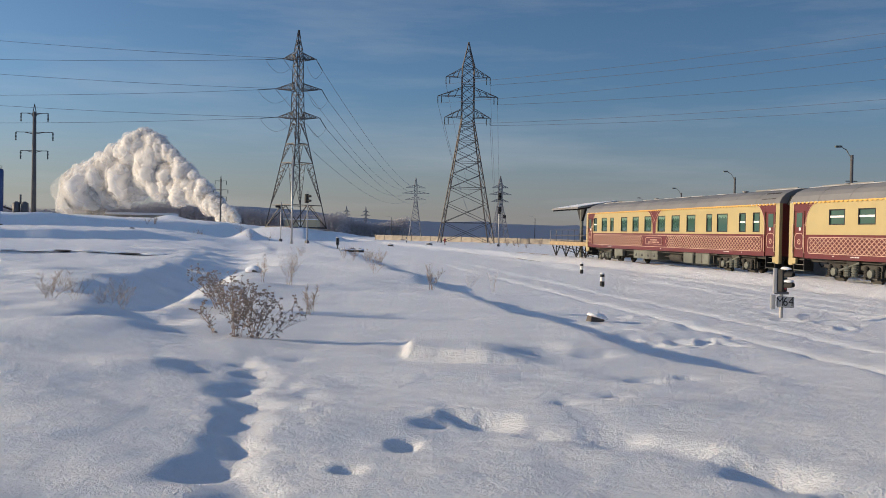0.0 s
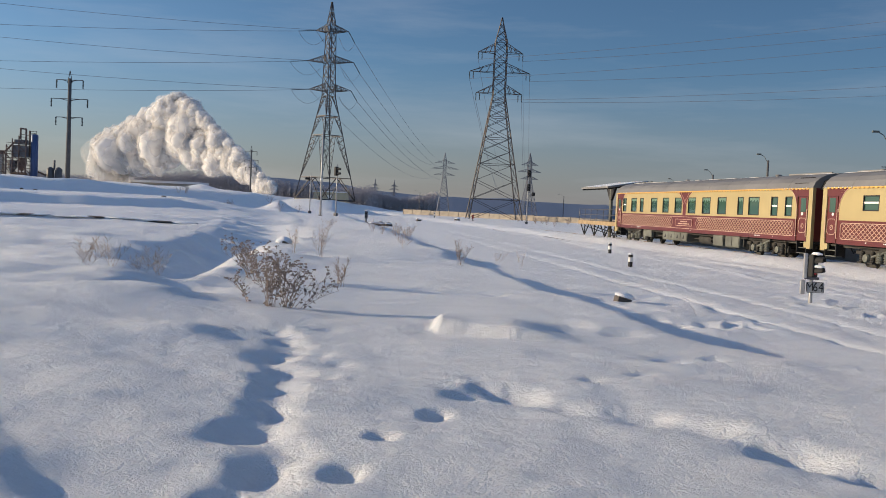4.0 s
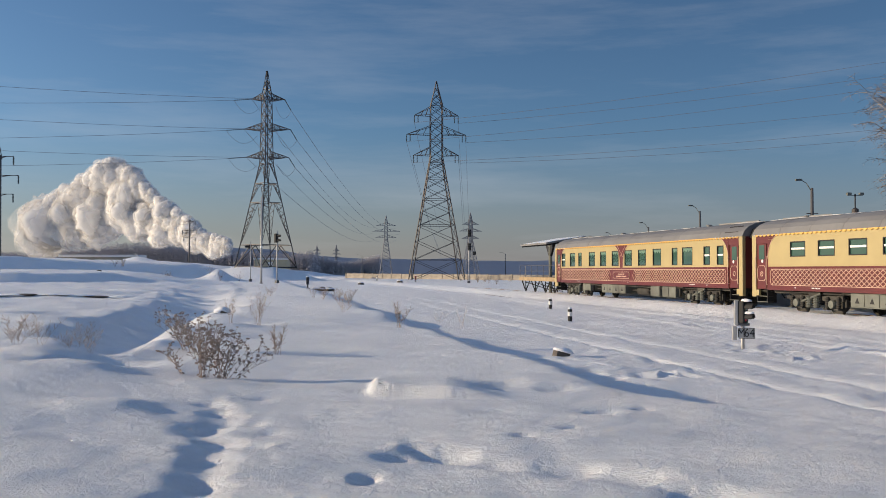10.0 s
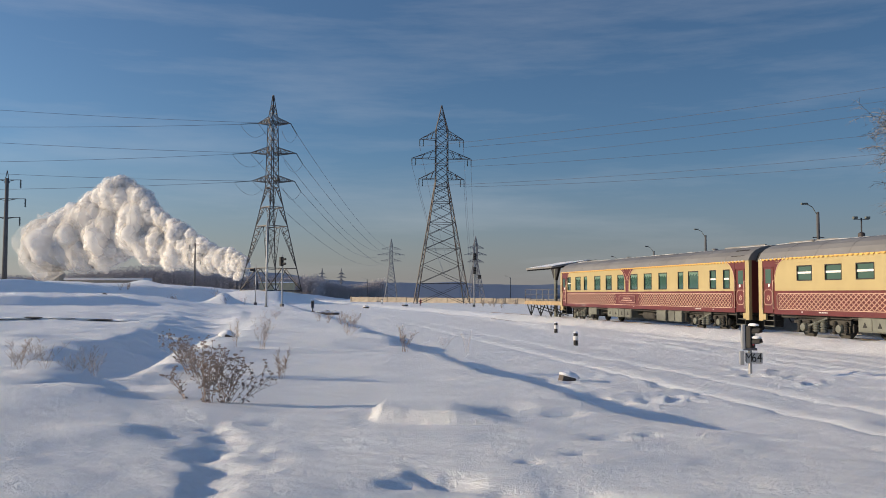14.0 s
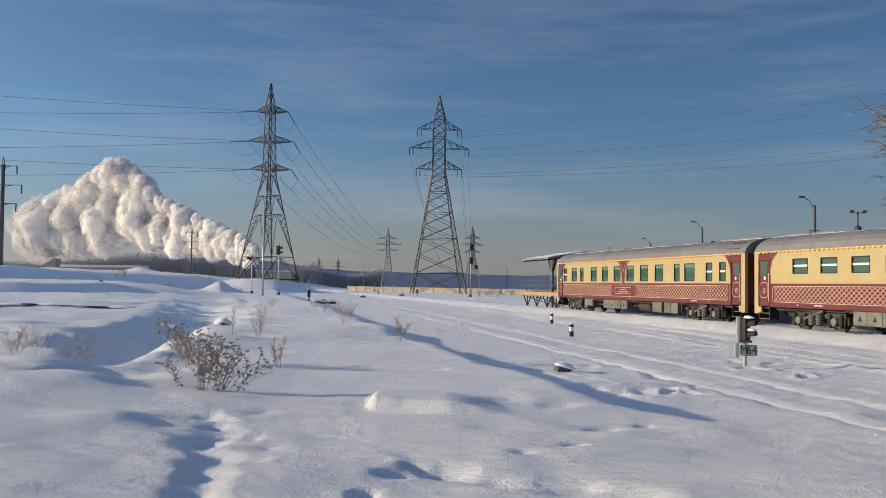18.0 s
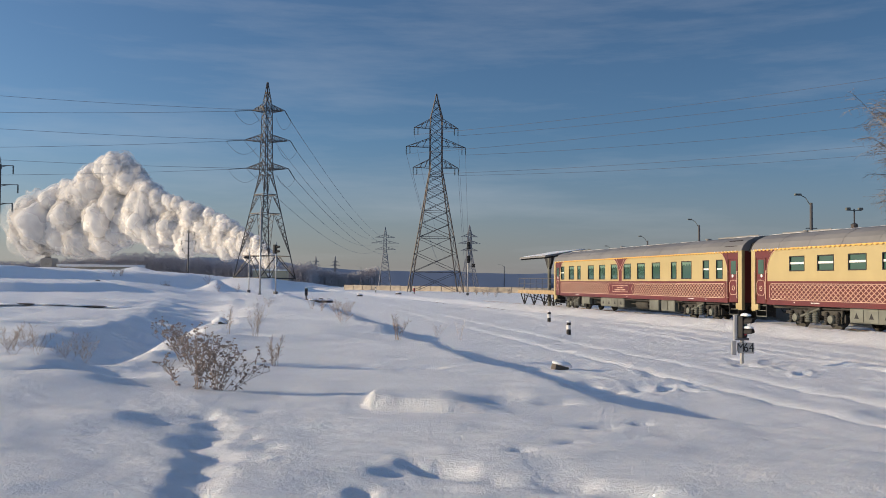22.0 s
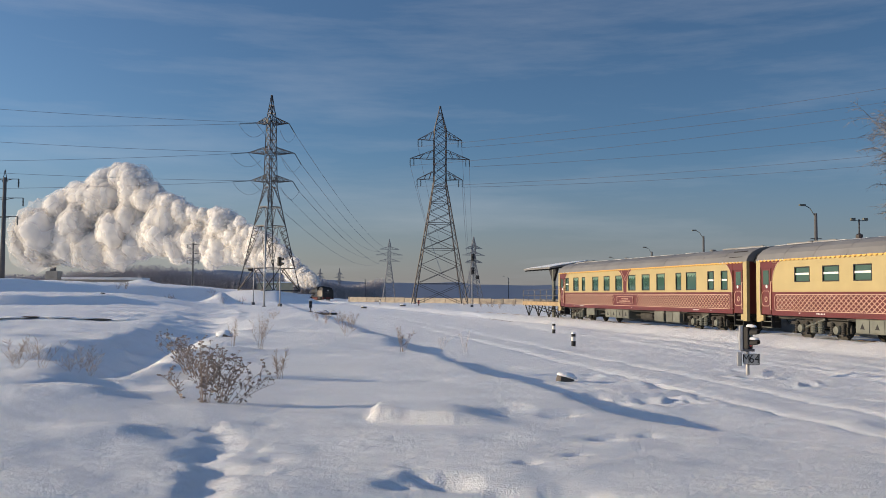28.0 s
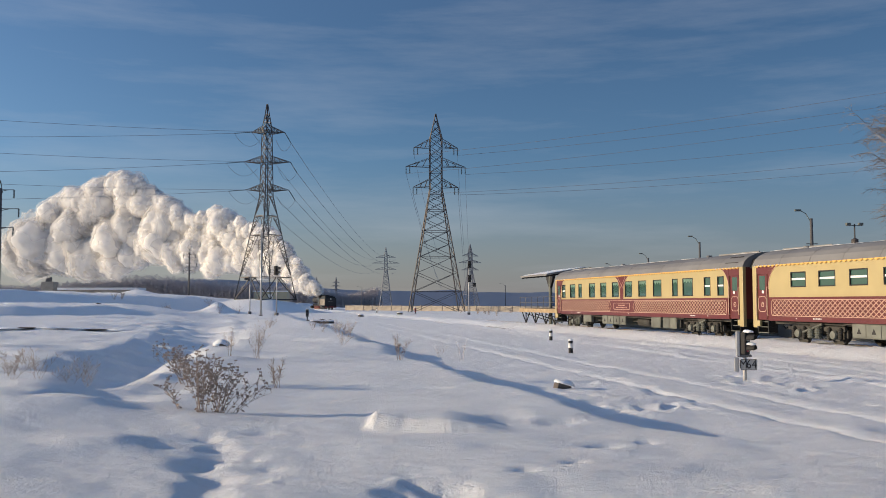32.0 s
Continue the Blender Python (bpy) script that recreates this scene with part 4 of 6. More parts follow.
def bogie(t, x):
    b = part("bogie", box(box(box(boxed(x - 1.75, x + 1.75, 0.30, 0.46, 0.60, 0.84, 0.05), x - 1.75, x + 1.75, 2.60, 2.76, 0.60, 0.84, 0.05), x - 0.4, x + 0.4, 0.2, 2.86, 0.52, 0.98, 0.05), x - 2.1, x - 1.75, 0.3, 2.76, 0.62, 0.78, 0.03), "under", t)
    for wx in (x - 1.2, x + 1.2):
        w = part("wheelset", lathe([(0.05, 0.44), (0.475, 0.46), (0.50, 0.58), (0.40, 0.60), (0.36, 0.56), (0.12, 0.60), (0.12, 2.46), (0.36, 2.50), (0.40, 2.46), (0.50, 2.48), (0.475, 2.60), (0.05, 2.62)], 24, "Y"), "under", b)
        w.location = (wx, 0, 0.475)
        part("axle_box", lathe([(0.06, 0.10), (0.17, 0.12), (0.20, 0.2), (0.20, 0.44)], 14, "Y"), "boxgrey", b).location = (wx, 0, 0.475)
        for s in (-0.36, 0.36):
            part("spring", lathe([(0.02, 0)] + [(0.115 if k % 2 else 0.08, 0.045 * k) for k in range(11)] + [(0.02, 0.5)], 12), "under", b).location = (wx + s, 0.24, 0.30)
            part("spring_seat", boxed(wx + s - 0.15, wx + s + 0.15, 0.10, 0.38, 0.24, 0.31, 0.02), "under", b)
        part("brake_shoe", boxed(wx + 0.5, wx + 0.6, 0.42, 0.60, 0.35, 0.7, 0.03), "under", b)
    for s in (-0.2, 0.2):
        part("bolster_spring", lathe([(0.02, 0)] + [(0.16 if k % 2 else 0.12, 0.05 * k) for k in range(10)] + [(0.02, 0.5)], 12), "boxgrey", b).location = (x + s * 1.2, 0.16, 0.30)
    part("damper", bars([((x - 0.75, 0.14, 0.55), (x + 0.55, 0.14, 0.92))], 0.055, 8), "boxgrey", b)
    part("brake_pipe", bars([((x - 1.9, 0.26, 0.93), (x + 1.9, 0.26, 0.90))], 0.03, 6), "under", b)
    return b


def equipment_box(t, x0, x1, z0=0.42, z1=0.99, doors=2, signs=True):
    e = part("equipment_box", boxed(x0, x1, 0.12, 1.1, z0, z1, 0.03), "boxgrey", t)
    w = (x1 - x0) / doors
    for k in range(doors):
        d = part("hatch", boxed(x0 + w * k + 0.04, x0 + w * (k + 1) - 0.04, 0.095, 0.12, z0 + 0.05, z1 - 0.05, 0.01), "boxgrey", e)
        if signs:
            bm = bmesh.new()
            cx, cz = x0 + w * (k + 0.5), (z0 + z1) / 2 - 0.02
            vs = [bm.verts.new((cx + a, 0.09, cz + b)) for a, b in ((-0.13, -0.1), (0.13, -0.1), (0, 0.14))]
            bk = [bm.verts.new((v.co.x, 0.094, v.co.z)) for v in vs]
            bm.faces.new(vs), bm.faces.new(bk[::-1])
            for i in range(3):
                bm.faces.new((vs[i], bk[i], bk[(i + 1) % 3], vs[(i + 1) % 3]))
            part("warning_triangle", bm, "black", e)
    return e


def coach_end(t, xe, inward, door_label):
    """The doorway at one end; inward: +1 when the coach runs towards +x from xe."""
    X = lambda d: xe + inward * d

    def span(a, b):
        return (min(X(a), X(b)), max(X(a), X(b)))
    a, b = span(0.0, 0.33)
    part("end_post", box(boxed(a, b, -0.02, 0.16, 0.66, 3.585, 0.03), *span(0.1, 0.55), -0.012, 0.12, 0.72, 1.0, 0.03), "cream", t)
    a, b = span(0.33, 1.30)
    part("door_surround", box(boxed(a, b, 0.0, 0.1, 3.16, 3.60), a, b, 0.05, 0.1, 1.03, 3.16), "maroon", t)
    a, b = span(0.42, 1.12)
    d = part("door", boxed(a, b, 0.012, 0.05, 1.06, 3.15, 0.01), "maroon", t)
    part("pane", boxed(a + 0.13, b - 0.13, 0.004, 0.012, 2.42, 3.08), "glass", d)
    part("panel_trim", border(a + 0.03, b - 0.03, 1.42, 2.12, 0.017, 0.0, 0.12), "gold", d)
    part("crest", lathe([(0.004, -0.012), (0.12, -0.006), (0.12, 0.01), (0.004, 0.012)], 16, "Y"), "gold", d).location = ((a + b) / 2, 0.002, 1.74)
    part("crest_field", lathe([(0.004, -0.016), (0.088, -0.013), (0.088, 0.01), (0.004, 0.012)], 16, "Y"), "maroon", d).location = ((a + b) / 2, 0.002, 1.74)
    part("crest_bar", bars([(((a + b) / 2 - 0.05, -0.016, 1.70), ((a + b) / 2 + 0.05, -0.016, 1.79))], 0.016), "gold", d)
    part("emblem", lathe([(0.004, -0.014), (0.08, -0.006), (0.08, 0.01), (0.004, 0.012)], 16, "Y"), "white", d).location = ((a + b) / 2 + 0.06 * inward, 0.0, 2.33)
    for hx in (0.36, 1.24):
        part("handrail", bars([((X(hx), -0.06, 1.25), (X(hx), -0.06, 2.55)), ((X(hx), -0.06, 1.25), (X(hx), 0.02, 1.25)), ((X(hx), -0.06, 2.55), (X(hx), 0.02, 2.55))], 0.018, 6), "gold", t)
    part("corner_curve", arc_panel(X(1.28), X(2.2), 3.53, 2.45), "maroon", t)
    part("curve_trim", bars([((X(2.2 - 0.92 * math.sin(math.pi / 2 * k / 10)), -0.012, 2.45 + 1.08 * math.cos(math.pi / 2 * k / 10)), (X(2.2 - 0.92 * math.sin(math.pi / 2 * (k + 1) / 10)), -0.012, 2.45 + 1.08 * math.cos(math.pi / 2 * (k + 1) / 10))) for k in range(10)], 0.014), "gold", t)
    a, b = span(0.36, 1.20)
    for z in (0.42, 0.68, 0.92):
        part("step", boxed(a, b, 0.02 + (z - 0.42) * 0.3, 0.34 + (z - 0.42) * 0.3, z, z + 0.035), "boxgrey", t)
    part("step_stringer", boxed(a, a + 0.04, 0.02, 0.5, 0.40, 1.03), "black", t)
    part("step_stringer", boxed(b - 0.04, b, 0.02, 0.5, 0.40, 1.03), "black", t)


def coach(label, windows, z0, z1, mid_x=None, mullions=False):
    """A saloon coach; x runs along it, y into it (0 is the side to the yard), z above the rail."""
    t = thing("railway_coach", label, "railway coach", group="coaches of the train")
    L, W = L_COACH, W_COACH
    half = [(-0.03, 3.56), (0.02, 3.66), (0.12, 3.85), (0.34, 4.05), (0.70, 4.21), (1.12, 4.30), (1.53, 4.325)]
    part("roof", extrude(half + [(W - y, z) for y, z in half[::-1][1:]], 0.02, L - 0.02), "roof", t)
    seams = bmesh.new()
    for k in range(1, 12):
        x = L * k / 12
        for (ya, za), (yb, zb) in zip(half, half[1:]):
            strut(seams, (x, ya, za + 0.002), (x, yb, zb + 0.002), 0.009, 4)
    tagged(part("roof_seam", seams, "roof", t), kind="stuff")
    part("body_core", boxed(0.35, L - 0.35, 0.10, W - 0.02, 1.03, 3.55), "dark", t)
    part("end_wall", boxed(0.0, 0.12, 0.16, W - 0.1, 1.03, 3.56), "maroon", t)
    part("end_wall", boxed(L - 0.12, L, 0.16, W - 0.1, 1.03, 3.56), "maroon", t)
    part("upper_side", side_wall(1.30, L - 1.30, 2.06, 3.57, [(a, b, z0, z1) for a, b in windows]), "cream", t)
    part("waist_moulding", boxed(1.30, L - 1.30, -0.014, 0.0, 2.035, 2.075, 0.005), "maroon", t)
    part("lower_side", boxed(1.30, L - 1.30, 0.0, 0.1, 1.03, 2.06), "maroon", t)
    part("sill", boxed(1.28, L - 1.28, -0.012, 0.12, 1.0, 1.09, 0.008), "maroon", t)
    gaps = [(1.62, L - 1.62)] if mid_x is None else [(1.62, mid_x - 1.95), (mid_x + 1.95, L - 1.62)]
    part("lattice_border", border(1.50, L - 1.50, 1.235, 1.955, 0.018), "gold", t)
    for a, b in gaps:
        part("diamond_lattice", lattice_bars(a, b, 1.265, 1.925, 0.30, 0.0165), "gold", t)
    for k, (a, b) in enumerate(windows):
        coach_window(t, a, b, z0, z1, ((z0 + z1) / 2 + 0.02,) if mullions or k in (0, len(windows) - 1, len(windows) - 2) else (), not mullions and 0 < k < len(windows) - 2)
    # valance of little scallops with bulbs along the eaves
    bm = bmesh.new()
    n = 82
    for k in range(n):
        x = 0.3 + (L - 0.6) * k / n
        w = (L - 0.6) / n
        box(bm, x + 0.02, x + w - 0.02, -0.05, -0.02, 3.515, 3.565)
        box(bm, x + w * 0.3, x + w * 0.7, -0.055, -0.02, 3.48, 3.52)
    part("valance", bm, "valance", t)
    bulb = bmesh.new()
    bmesh.ops.create_icosphere(bulb, subdivisions=1, radius=0.035)
    bulb = part("bulb", bulb, "white", t)
    bulb.location = (0.3, -0.07, 3.55)
    for e in (0.3, L - 2.4):
        for k in range(7):
            if e > 1 or k:
                again(bulb, Matrix.Translation((e + 0.32 * k, -0.07, 3.55)))
    coach_end(t, 0.0, 1, "")
    coach_end(t, L, -1, "")
    bogie(t, 4.35)
    bogie(t, L - 4.35)
    part("underframe", boxed(0.4, L - 0.4, 0.35, W - 0.35, 0.86, 1.03), "under", t)
    part("coupling", boxed(-0.45, 0.4, 1.35, 1.7, 0.80, 1.06, 0.05), "under", t)
    part("gangway", box(boxed(L, L + 0.40, 0.75, W - 0.75, 1.05, 3.75, 0.05), -0.40, 0.0, 0.75, W - 0.75, 1.05, 3.75, 0.05), "black", t)
    part("gangway_hood", extrude([(0.35, 3.50), (0.55, 3.92), (1.0, 4.12), (1.53, 4.18), (2.06, 4.12), (2.5, 3.92), (2.7, 3.5)], L, L + 0.40), "black", t)
    for z in (2.13, 3.32, 3.42):
        part("side_rib", boxed(1.32, L - 1.32, -0.006, 0.0, z, z + 0.018), "cream", t)
    for x in (6.7, 11.2, 16.3, L - 6.9):
        part("hanger", boxed(x, x + 0.08, 0.3, 0.42, 0.45, 0.9), "under", t)
    part("conduit", tube(bmesh.new(), [(6.2, 0.2, 0.95), (8.5, 0.2, 0.88), (12.0, 0.22, 0.93), (L - 8.0, 0.2, 0.86), (L - 6.2, 0.2, 0.95)], 0.035, 6), "under", t)
    for x, d in ((0.0, -1), (L, 1)):
        for y in (0.95, 2.1):
            part("brake_hose", tube(bmesh.new(), [(x, y, 0.95), (x + 0.12 * d, y, 0.7), (x + 0.3 * d, y, 0.55), (x + 0.42 * d, y, 0.62)], 0.03, 6), "black", t)
    part("generator", lathe([(0.05, -0.6), (0.24, -0.55), (0.24, 0.55), (0.05, 0.6)], 14, "X"), "under", t).location = (L - 7.6, 1.0, 0.55)
    # markings that cannot be read
    for x, w in ((3.3, 0.08), (4.5, 0.60), (L - 3.4, 0.08), (L - 5.2, 0.60), (L * 0.5, 0.08)):
        n = max(1, round(w / 0.1))
        for k in range(n):
            part("marking", boxed(x + 0.1 * k, x + 0.1 * k + (0.06 if k % 3 else 0.075), -0.0165, -0.012, 1.11, 1.16), "white", t)
    # roof fittings
    part("roof_grille", extrude([(0.08, 3.80), (0.42, 4.115), (0.46, 4.09), (0.12, 3.77)], L - 1.75, L - 0.55), "dark", t)
    for k, x in enumerate((2.4, 9.5, L - 5.4)):
        part("roof_vent", lathe([(0.12, 0), (0.12, 0.05), (0.18, 0.06), (0.16, 0.11), (0.03, 0.13)], 12), "roof", t).location = (x, 1.3, 4.29)
    part("roof_walk", bars([((0.6, 1.30, 4.35), (L * 0.16, 1.30, 4.35))], 0.05), "roof", t)
    part("roof_walk", bars([((L * 0.84, 1.20, 4.35), (L - 0.4, 1.20, 4.35))], 0.05), "roof", t)
    # made-up dark box that stands in for the shade between the bogies
    part("centre_sill", boxed(6.6, L - 6.6, 1.2, 1.8, 0.5, 0.9, 0.03), "under", t)
    part("brake_rod", bars([((5.5, 0.6, 0.62), (L - 5.5, 0.6, 0.70))], 0.04, 6), "under", t)
    return t


M["valance"] = mat("golden_valance", (0.72, 0.42, 0.10), 0.5, 0, 0.1, 6)
W1 = [(24.47, 23.80), (22.85, 21.85), (21.20, 20.60), (19.26, 18.23), (17.30, 16.34), (15.40, 14.37), (13.45, 12.41), (11.51, 10.47), (9.55, 8.52), (7.19, 6.57), (6.00, 4.90), (3.70, 3.07), (2.37, 1.76)]
MID = 25.95 - 13.91
c1 = coach("cream and maroon dining coach with diamond lattice and grey roof", [(25.95 - a, 25.95 - b) for a, b in W1], 2.20, 3.15, MID)
c1.matrix_basis = TU @ pose(-25.95, 0, 0)
# fan of drapery and name board in the middle of its side
fan = bmesh.new()
prof = [(-0.24, 2.08), (-0.25, 2.6), (-0.36, 2.95), (-0.62, 3.28), (-1.05, 3.52), (1.05, 3.52), (0.62, 3.28), (0.36, 2.95), (0.25, 2.6), (0.24, 2.08)]
fr = [fan.verts.new((MID + x, -0.010, z)) for x, z in prof]
bk = [fan.verts.new((MID + x, 0.004, z)) for x, z in prof]
fan.faces.new(fr), fan.faces.new(bk[::-1])
for i in range(len(prof)):
    fan.faces.new((fr[i], bk[i], bk[(i + 1) % len(prof)], fr[(i + 1) % len(prof)]))
bmesh.ops.recalc_face_normals(fan, faces=fan.faces)
part("centre_fan", fan, "maroon", c1)
part("fan_trim", bars([((MID + a[0] * s, -0.016, a[1]), (MID + b[0] * s, -0.016, b[1])) for a, b in zip(prof[:5], prof[1:5]) for s in (1, -1)] + [((MID - 0.6, -0.016, 3.47), (MID + 0.2, -0.016, 2.75)), ((MID + 0.6, -0.016, 3.47), (MID - 0.2, -0.016, 2.75))], 0.014), "gold", c1)
board = part("name_board", boxed(MID - 1.2, MID + 1.2, -0.03, 0.0, 1.40, 1.80, 0.03), "maroon", c1)
part("board_trim", border(MID - 1.2, MID + 1.2, 1.40, 1.80, 0.018, -0.03, 0.06), "gold", board)
for s in (1, -1):
    part("board_point", tube(bmesh.new(), [(MID + s * 1.95, -0.012, 1.245), (MID + s * 1.62, -0.012, 1.6), (MID + s * 1.95, -0.012, 1.945)], 0.016), "gold", c1)
for z, w in ((1.66, 1.0), (1.52, 1.6)):
    n = 9
    for k in range(n):
        a = MID - w / 2 + w * k / n
        part("letter_bar", boxed(a, a + w / n * 0.7, -0.036, -0.03, z - 0.03, z + 0.035), "gold", board)

W2 = [(2.98 + 1.945 * k, 2.98 + 1.945 * k + 1.06) for k in range(11)]
c2 = coach("cream and maroon service coach with small barred windows", W2, 2.52, 3.17, None, True)
c2.matrix_basis = TU @ pose(0.82, 0, 0)
equipment_box(c1, 25.95 - 17.3, 25.95 - 13.6, doors=4)
equipment_box(c1, 25.95 - 10.1, 25.95 - 8.9, 0.36, 1.0, 1, False)
equipment_box(c1, 25.95 - 8.6, 25.95 - 7.0, 0.36, 1.0, 2, False)
equipment_box(c1, 25.95 - 20.6, 25.95 - 19.2, 0.5, 1.0, 1, False)
equipment_box(c2, 6.79, 10.2, 0.40, 1.0, 4)
equipment_box(c2, 11.0, 13.5, 0.40, 1.0, 2)
part("air_tank", lathe([(0.03, 0), (0.26, 0.08), (0.3, 0.2), (0.3, 1.6), (0.26, 1.72), (0.03, 1.8)], 16, "X"), "under", c1).location = (13.0, 0.8, 0.65)


# settled snow on the coach roofs
def roof_snow(t, seed):
    rng = random.Random(seed)
    bm = bmesh.new()
    for k in range(46):
        x, w = rng.uniform(0.4, 25.2), rng.uniform(0.2, 1.1)
        g = bmesh.ops.create_icosphere(bm, subdivisions=2, radius=1)
        bmesh.ops.scale(bm, vec=(w, 0.07, 0.022), verts=g["verts"])
        bmesh.ops.translate(bm, vec=(x, 1.05 + 0.3 * rng.random(), 4.305), verts=g["verts"])
    tagged(part("roof_snow", bm, "roof_frost", t, "thin patches of settled snow", True), kind="stuff")


roof_snow(c1, 2)
roof_snow(c2, 5)


# rails
def rail_line(name, label, p, q, material="rail_dark"):
    d = (Vector(q) - Vector(p))
    prof = [(-0.075, -0.18), (0.075, -0.18), (0.03, -0.15), (0.012, -0.13), (0.012, -0.05), (0.037, -0.035), (0.037, 0.0), (-0.037, 0.0), (-0.037, -0.035), (-0.012, -0.05), (-0.012, -0.13), (-0.03, -0.15)]
    ob = part(name, extrude(prof, 0, d.length), material)
    ob.matrix_basis = pose(p[0], p[1], p[2], 0, 0, math.degrees(math.atan2(d.y, d.x)))
    return tagged(ob, label, "rail", "rails", "structure")


# dark strip with sleepers, added to deepen the shade under the coaches
dark_strip = part("track_bed", boxed(-60, 60, 0.1, 2.95, -0.25, -0.06, 0.02), "stone")
dark_strip.matrix_basis = TU
tagged(dark_strip, "dark ballast strip added below the standing coaches to deepen the shade", "ballast", kind="structure")
for k in range(90):
    sl = part("sleeper", boxed(-0.13, 0.13, 0.2, 2.85, -0.2, -0.035, 0.02), "under", dark_strip) if k == 0 else again(sl, Matrix.Translation((-38 + 0.62 * k, 0, 0)))
    sl.location.x = -38 + 0.62 * k
for off in (0.77, 2.29):
    a, b = TU @ Vector((-60, off, 0)), TU @ Vector((60, off, 0))
    rail_line("rail", "steel rail below the standing coaches", (a.x, a.y, 0.0), (b.x, b.y, 0.0), "rail")
for x0, k in (TRACK_A, (TRACK_A[0] + 1.54, TRACK_A[1])):
    rail_line("rail", "rusty rail almost buried in snow", (x0 + k * 10, 10, -0.165), (x0 + k * 240, 240, -0.165))
for x0, k in (TRACK_B, (TRACK_B[0] + 1.54, TRACK_B[1])):
    rail_line("rail", "rusty rail almost buried in snow", (x0 + k * 12, 12, -0.165), (x0 + k * 240, 240, -0.165))


# ---------------------------------------------------------------- platform with its canopy beyond the train
def platform():
    t = thing("station_platform", "raised timber platform with grey canopy, railing and trussed supports", "platform", TU)
    X = lambda s: -s
    deck = part("deck", boxed(X(36.0), X(26.6), 0.4, 3.6, 1.02, 1.34, 0.02), "plank", t)
    for s0 in (34.5, 32.0, 29.5, 27.4):
        part("trestle", bars([((X(s0) - 1.0, 0.5, 1.0), (X(s0), 0.5, 0.1)), ((X(s0) + 1.0, 0.5, 1.0), (X(s0), 0.5, 0.1)), ((X(s0), 0.5, 1.0), (X(s0), 0.5, -0.2))], 0.05), "black", t)
        part("rear_post", bars([((X(s0), 3.4, 1.02), (X(s0), 3.4, -0.2))], 0.06), "black", t)
        part("cross_brace", bars([((X(s0), 0.5, 0.9), (X(s0) - 1.2, 3.4, 0.1))], 0.04), "black", t)
    for k in range(7):
        s = 35.9 - k * 1.5
        part("railing_post", bars([((X(s), 0.45, 1.3), (X(s), 0.45, 2.3))], 0.025, 6), "signal_grey", t)
    part("handrail", bars([((X(35.9), 0.45, 2.3), (X(26.9), 0.45, 2.3)), ((X(35.9), 0.45, 1.85), (X(26.9), 0.45, 1.85))], 0.025, 6), "signal_grey", t)
    roof = part("canopy", extrude([(-0.6, 3.92), (-0.6, 4.05), (2.7, 4.58), (2.7, 4.45)], X(32.6), X(26.3)), "roof", t)
    part("canopy_snow", extrude([(-0.5, 4.07), (-0.3, 4.13), (2.5, 4.61), (2.7, 4.585)], X(32.5), X(26.4)), "snow_cap", t)
    for k in range(7):
        s = 32.5 - 0.95 * k
        part("rafter", bars([((X(s), -0.5, 3.86), (X(s), 2.6, 4.38))], 0.07), "black", roof)
    for s in (33.0, 28.4):
        part("canopy_post", bars([((X(s), 2.2, -0.2), (X(s), 2.2, 4.3))], 0.15, 8), "boxgrey", t)
        bm = bmesh.new()
        tri = [(X(s) - 1.0, 4.15), (X(s) + 1.0, 4.15), (X(s) + 0.18, 3.1), (X(s) - 0.18, 3.1)]
        f = [bm.verts.new((x, 2.1, z)) for x, z in tri]
        b = [bm.verts.new((x, 2.3, z)) for x, z in tri]
        bm.faces.new(f), bm.faces.new(b[::-1])
        for i in range(4):
            bm.faces.new((f[i], b[i], b[(i + 1) % 4], f[(i + 1) % 4]))
        bmesh.ops.recalc_face_normals(bm, faces=bm.faces)
        part("post_bracket", bm, "black", t)
    return t


platform()
# assumed wall, added so that the gaps under the coaches close dark
edge = part("platform_wall", boxed(-26.0, 60.0, 4.7, 9.0, -0.3, 1.1, 0.04), "concrete")
edge.matrix_basis = TU
tagged(edge, "assumed plain platform edge, added as dark backing behind the coaches", "platform", kind="structure")


# ---------------------------------------------------------------- lamps, signals and marker posts
def street_lamp(at, h, arm=1.7, reach_yaw=0.0, label="concrete street lamp with a bent arm behind the train"):
    t = thing("street_lamp", label, "street lamp", pose(*at, 0, 0, reach_yaw), "yard lamps")
    part("pole", lathe([(0.17, -1.0), (0.10, h)], 10), "concrete_dark", t, smooth=True)
    part("arm", bars([((0, 0, h - 0.3), (-arm * 0.5, 0, h + 0.35)), ((-arm * 0.5, 0, h + 0.35), (-arm, 0, h + 0.57))], 0.03, 6), "boxgrey", t)
    hd = part("lamp_head", boxed(-arm - 0.38, -arm + 0.08, -0.11, 0.11, h + 0.50, h + 0.64, 0.04), "boxgrey", t)
    part("crossbar", bars([((-0.4, 0, h - 1.8), (0.4, 0, h - 1.8))], 0.04), "steel", t)
    return t


for x, y, h in ((28.04, 61.95, 7.75), (28.94, 89.44, 7.95), (30.44, 115.04, 7.6), (32.57, 145.4, 7.6), (33.2, 162.65, 7.7)):
    street_lamp((x, y, 0.0), h, 0.8, 0)
for x, y in ((-22.0, 379.0), (33.6, 328.0)):
    street_lamp((x, y, 0.0), 8.2, 1.8, 0, "slender far street lamp fading in haze beyond the fence")


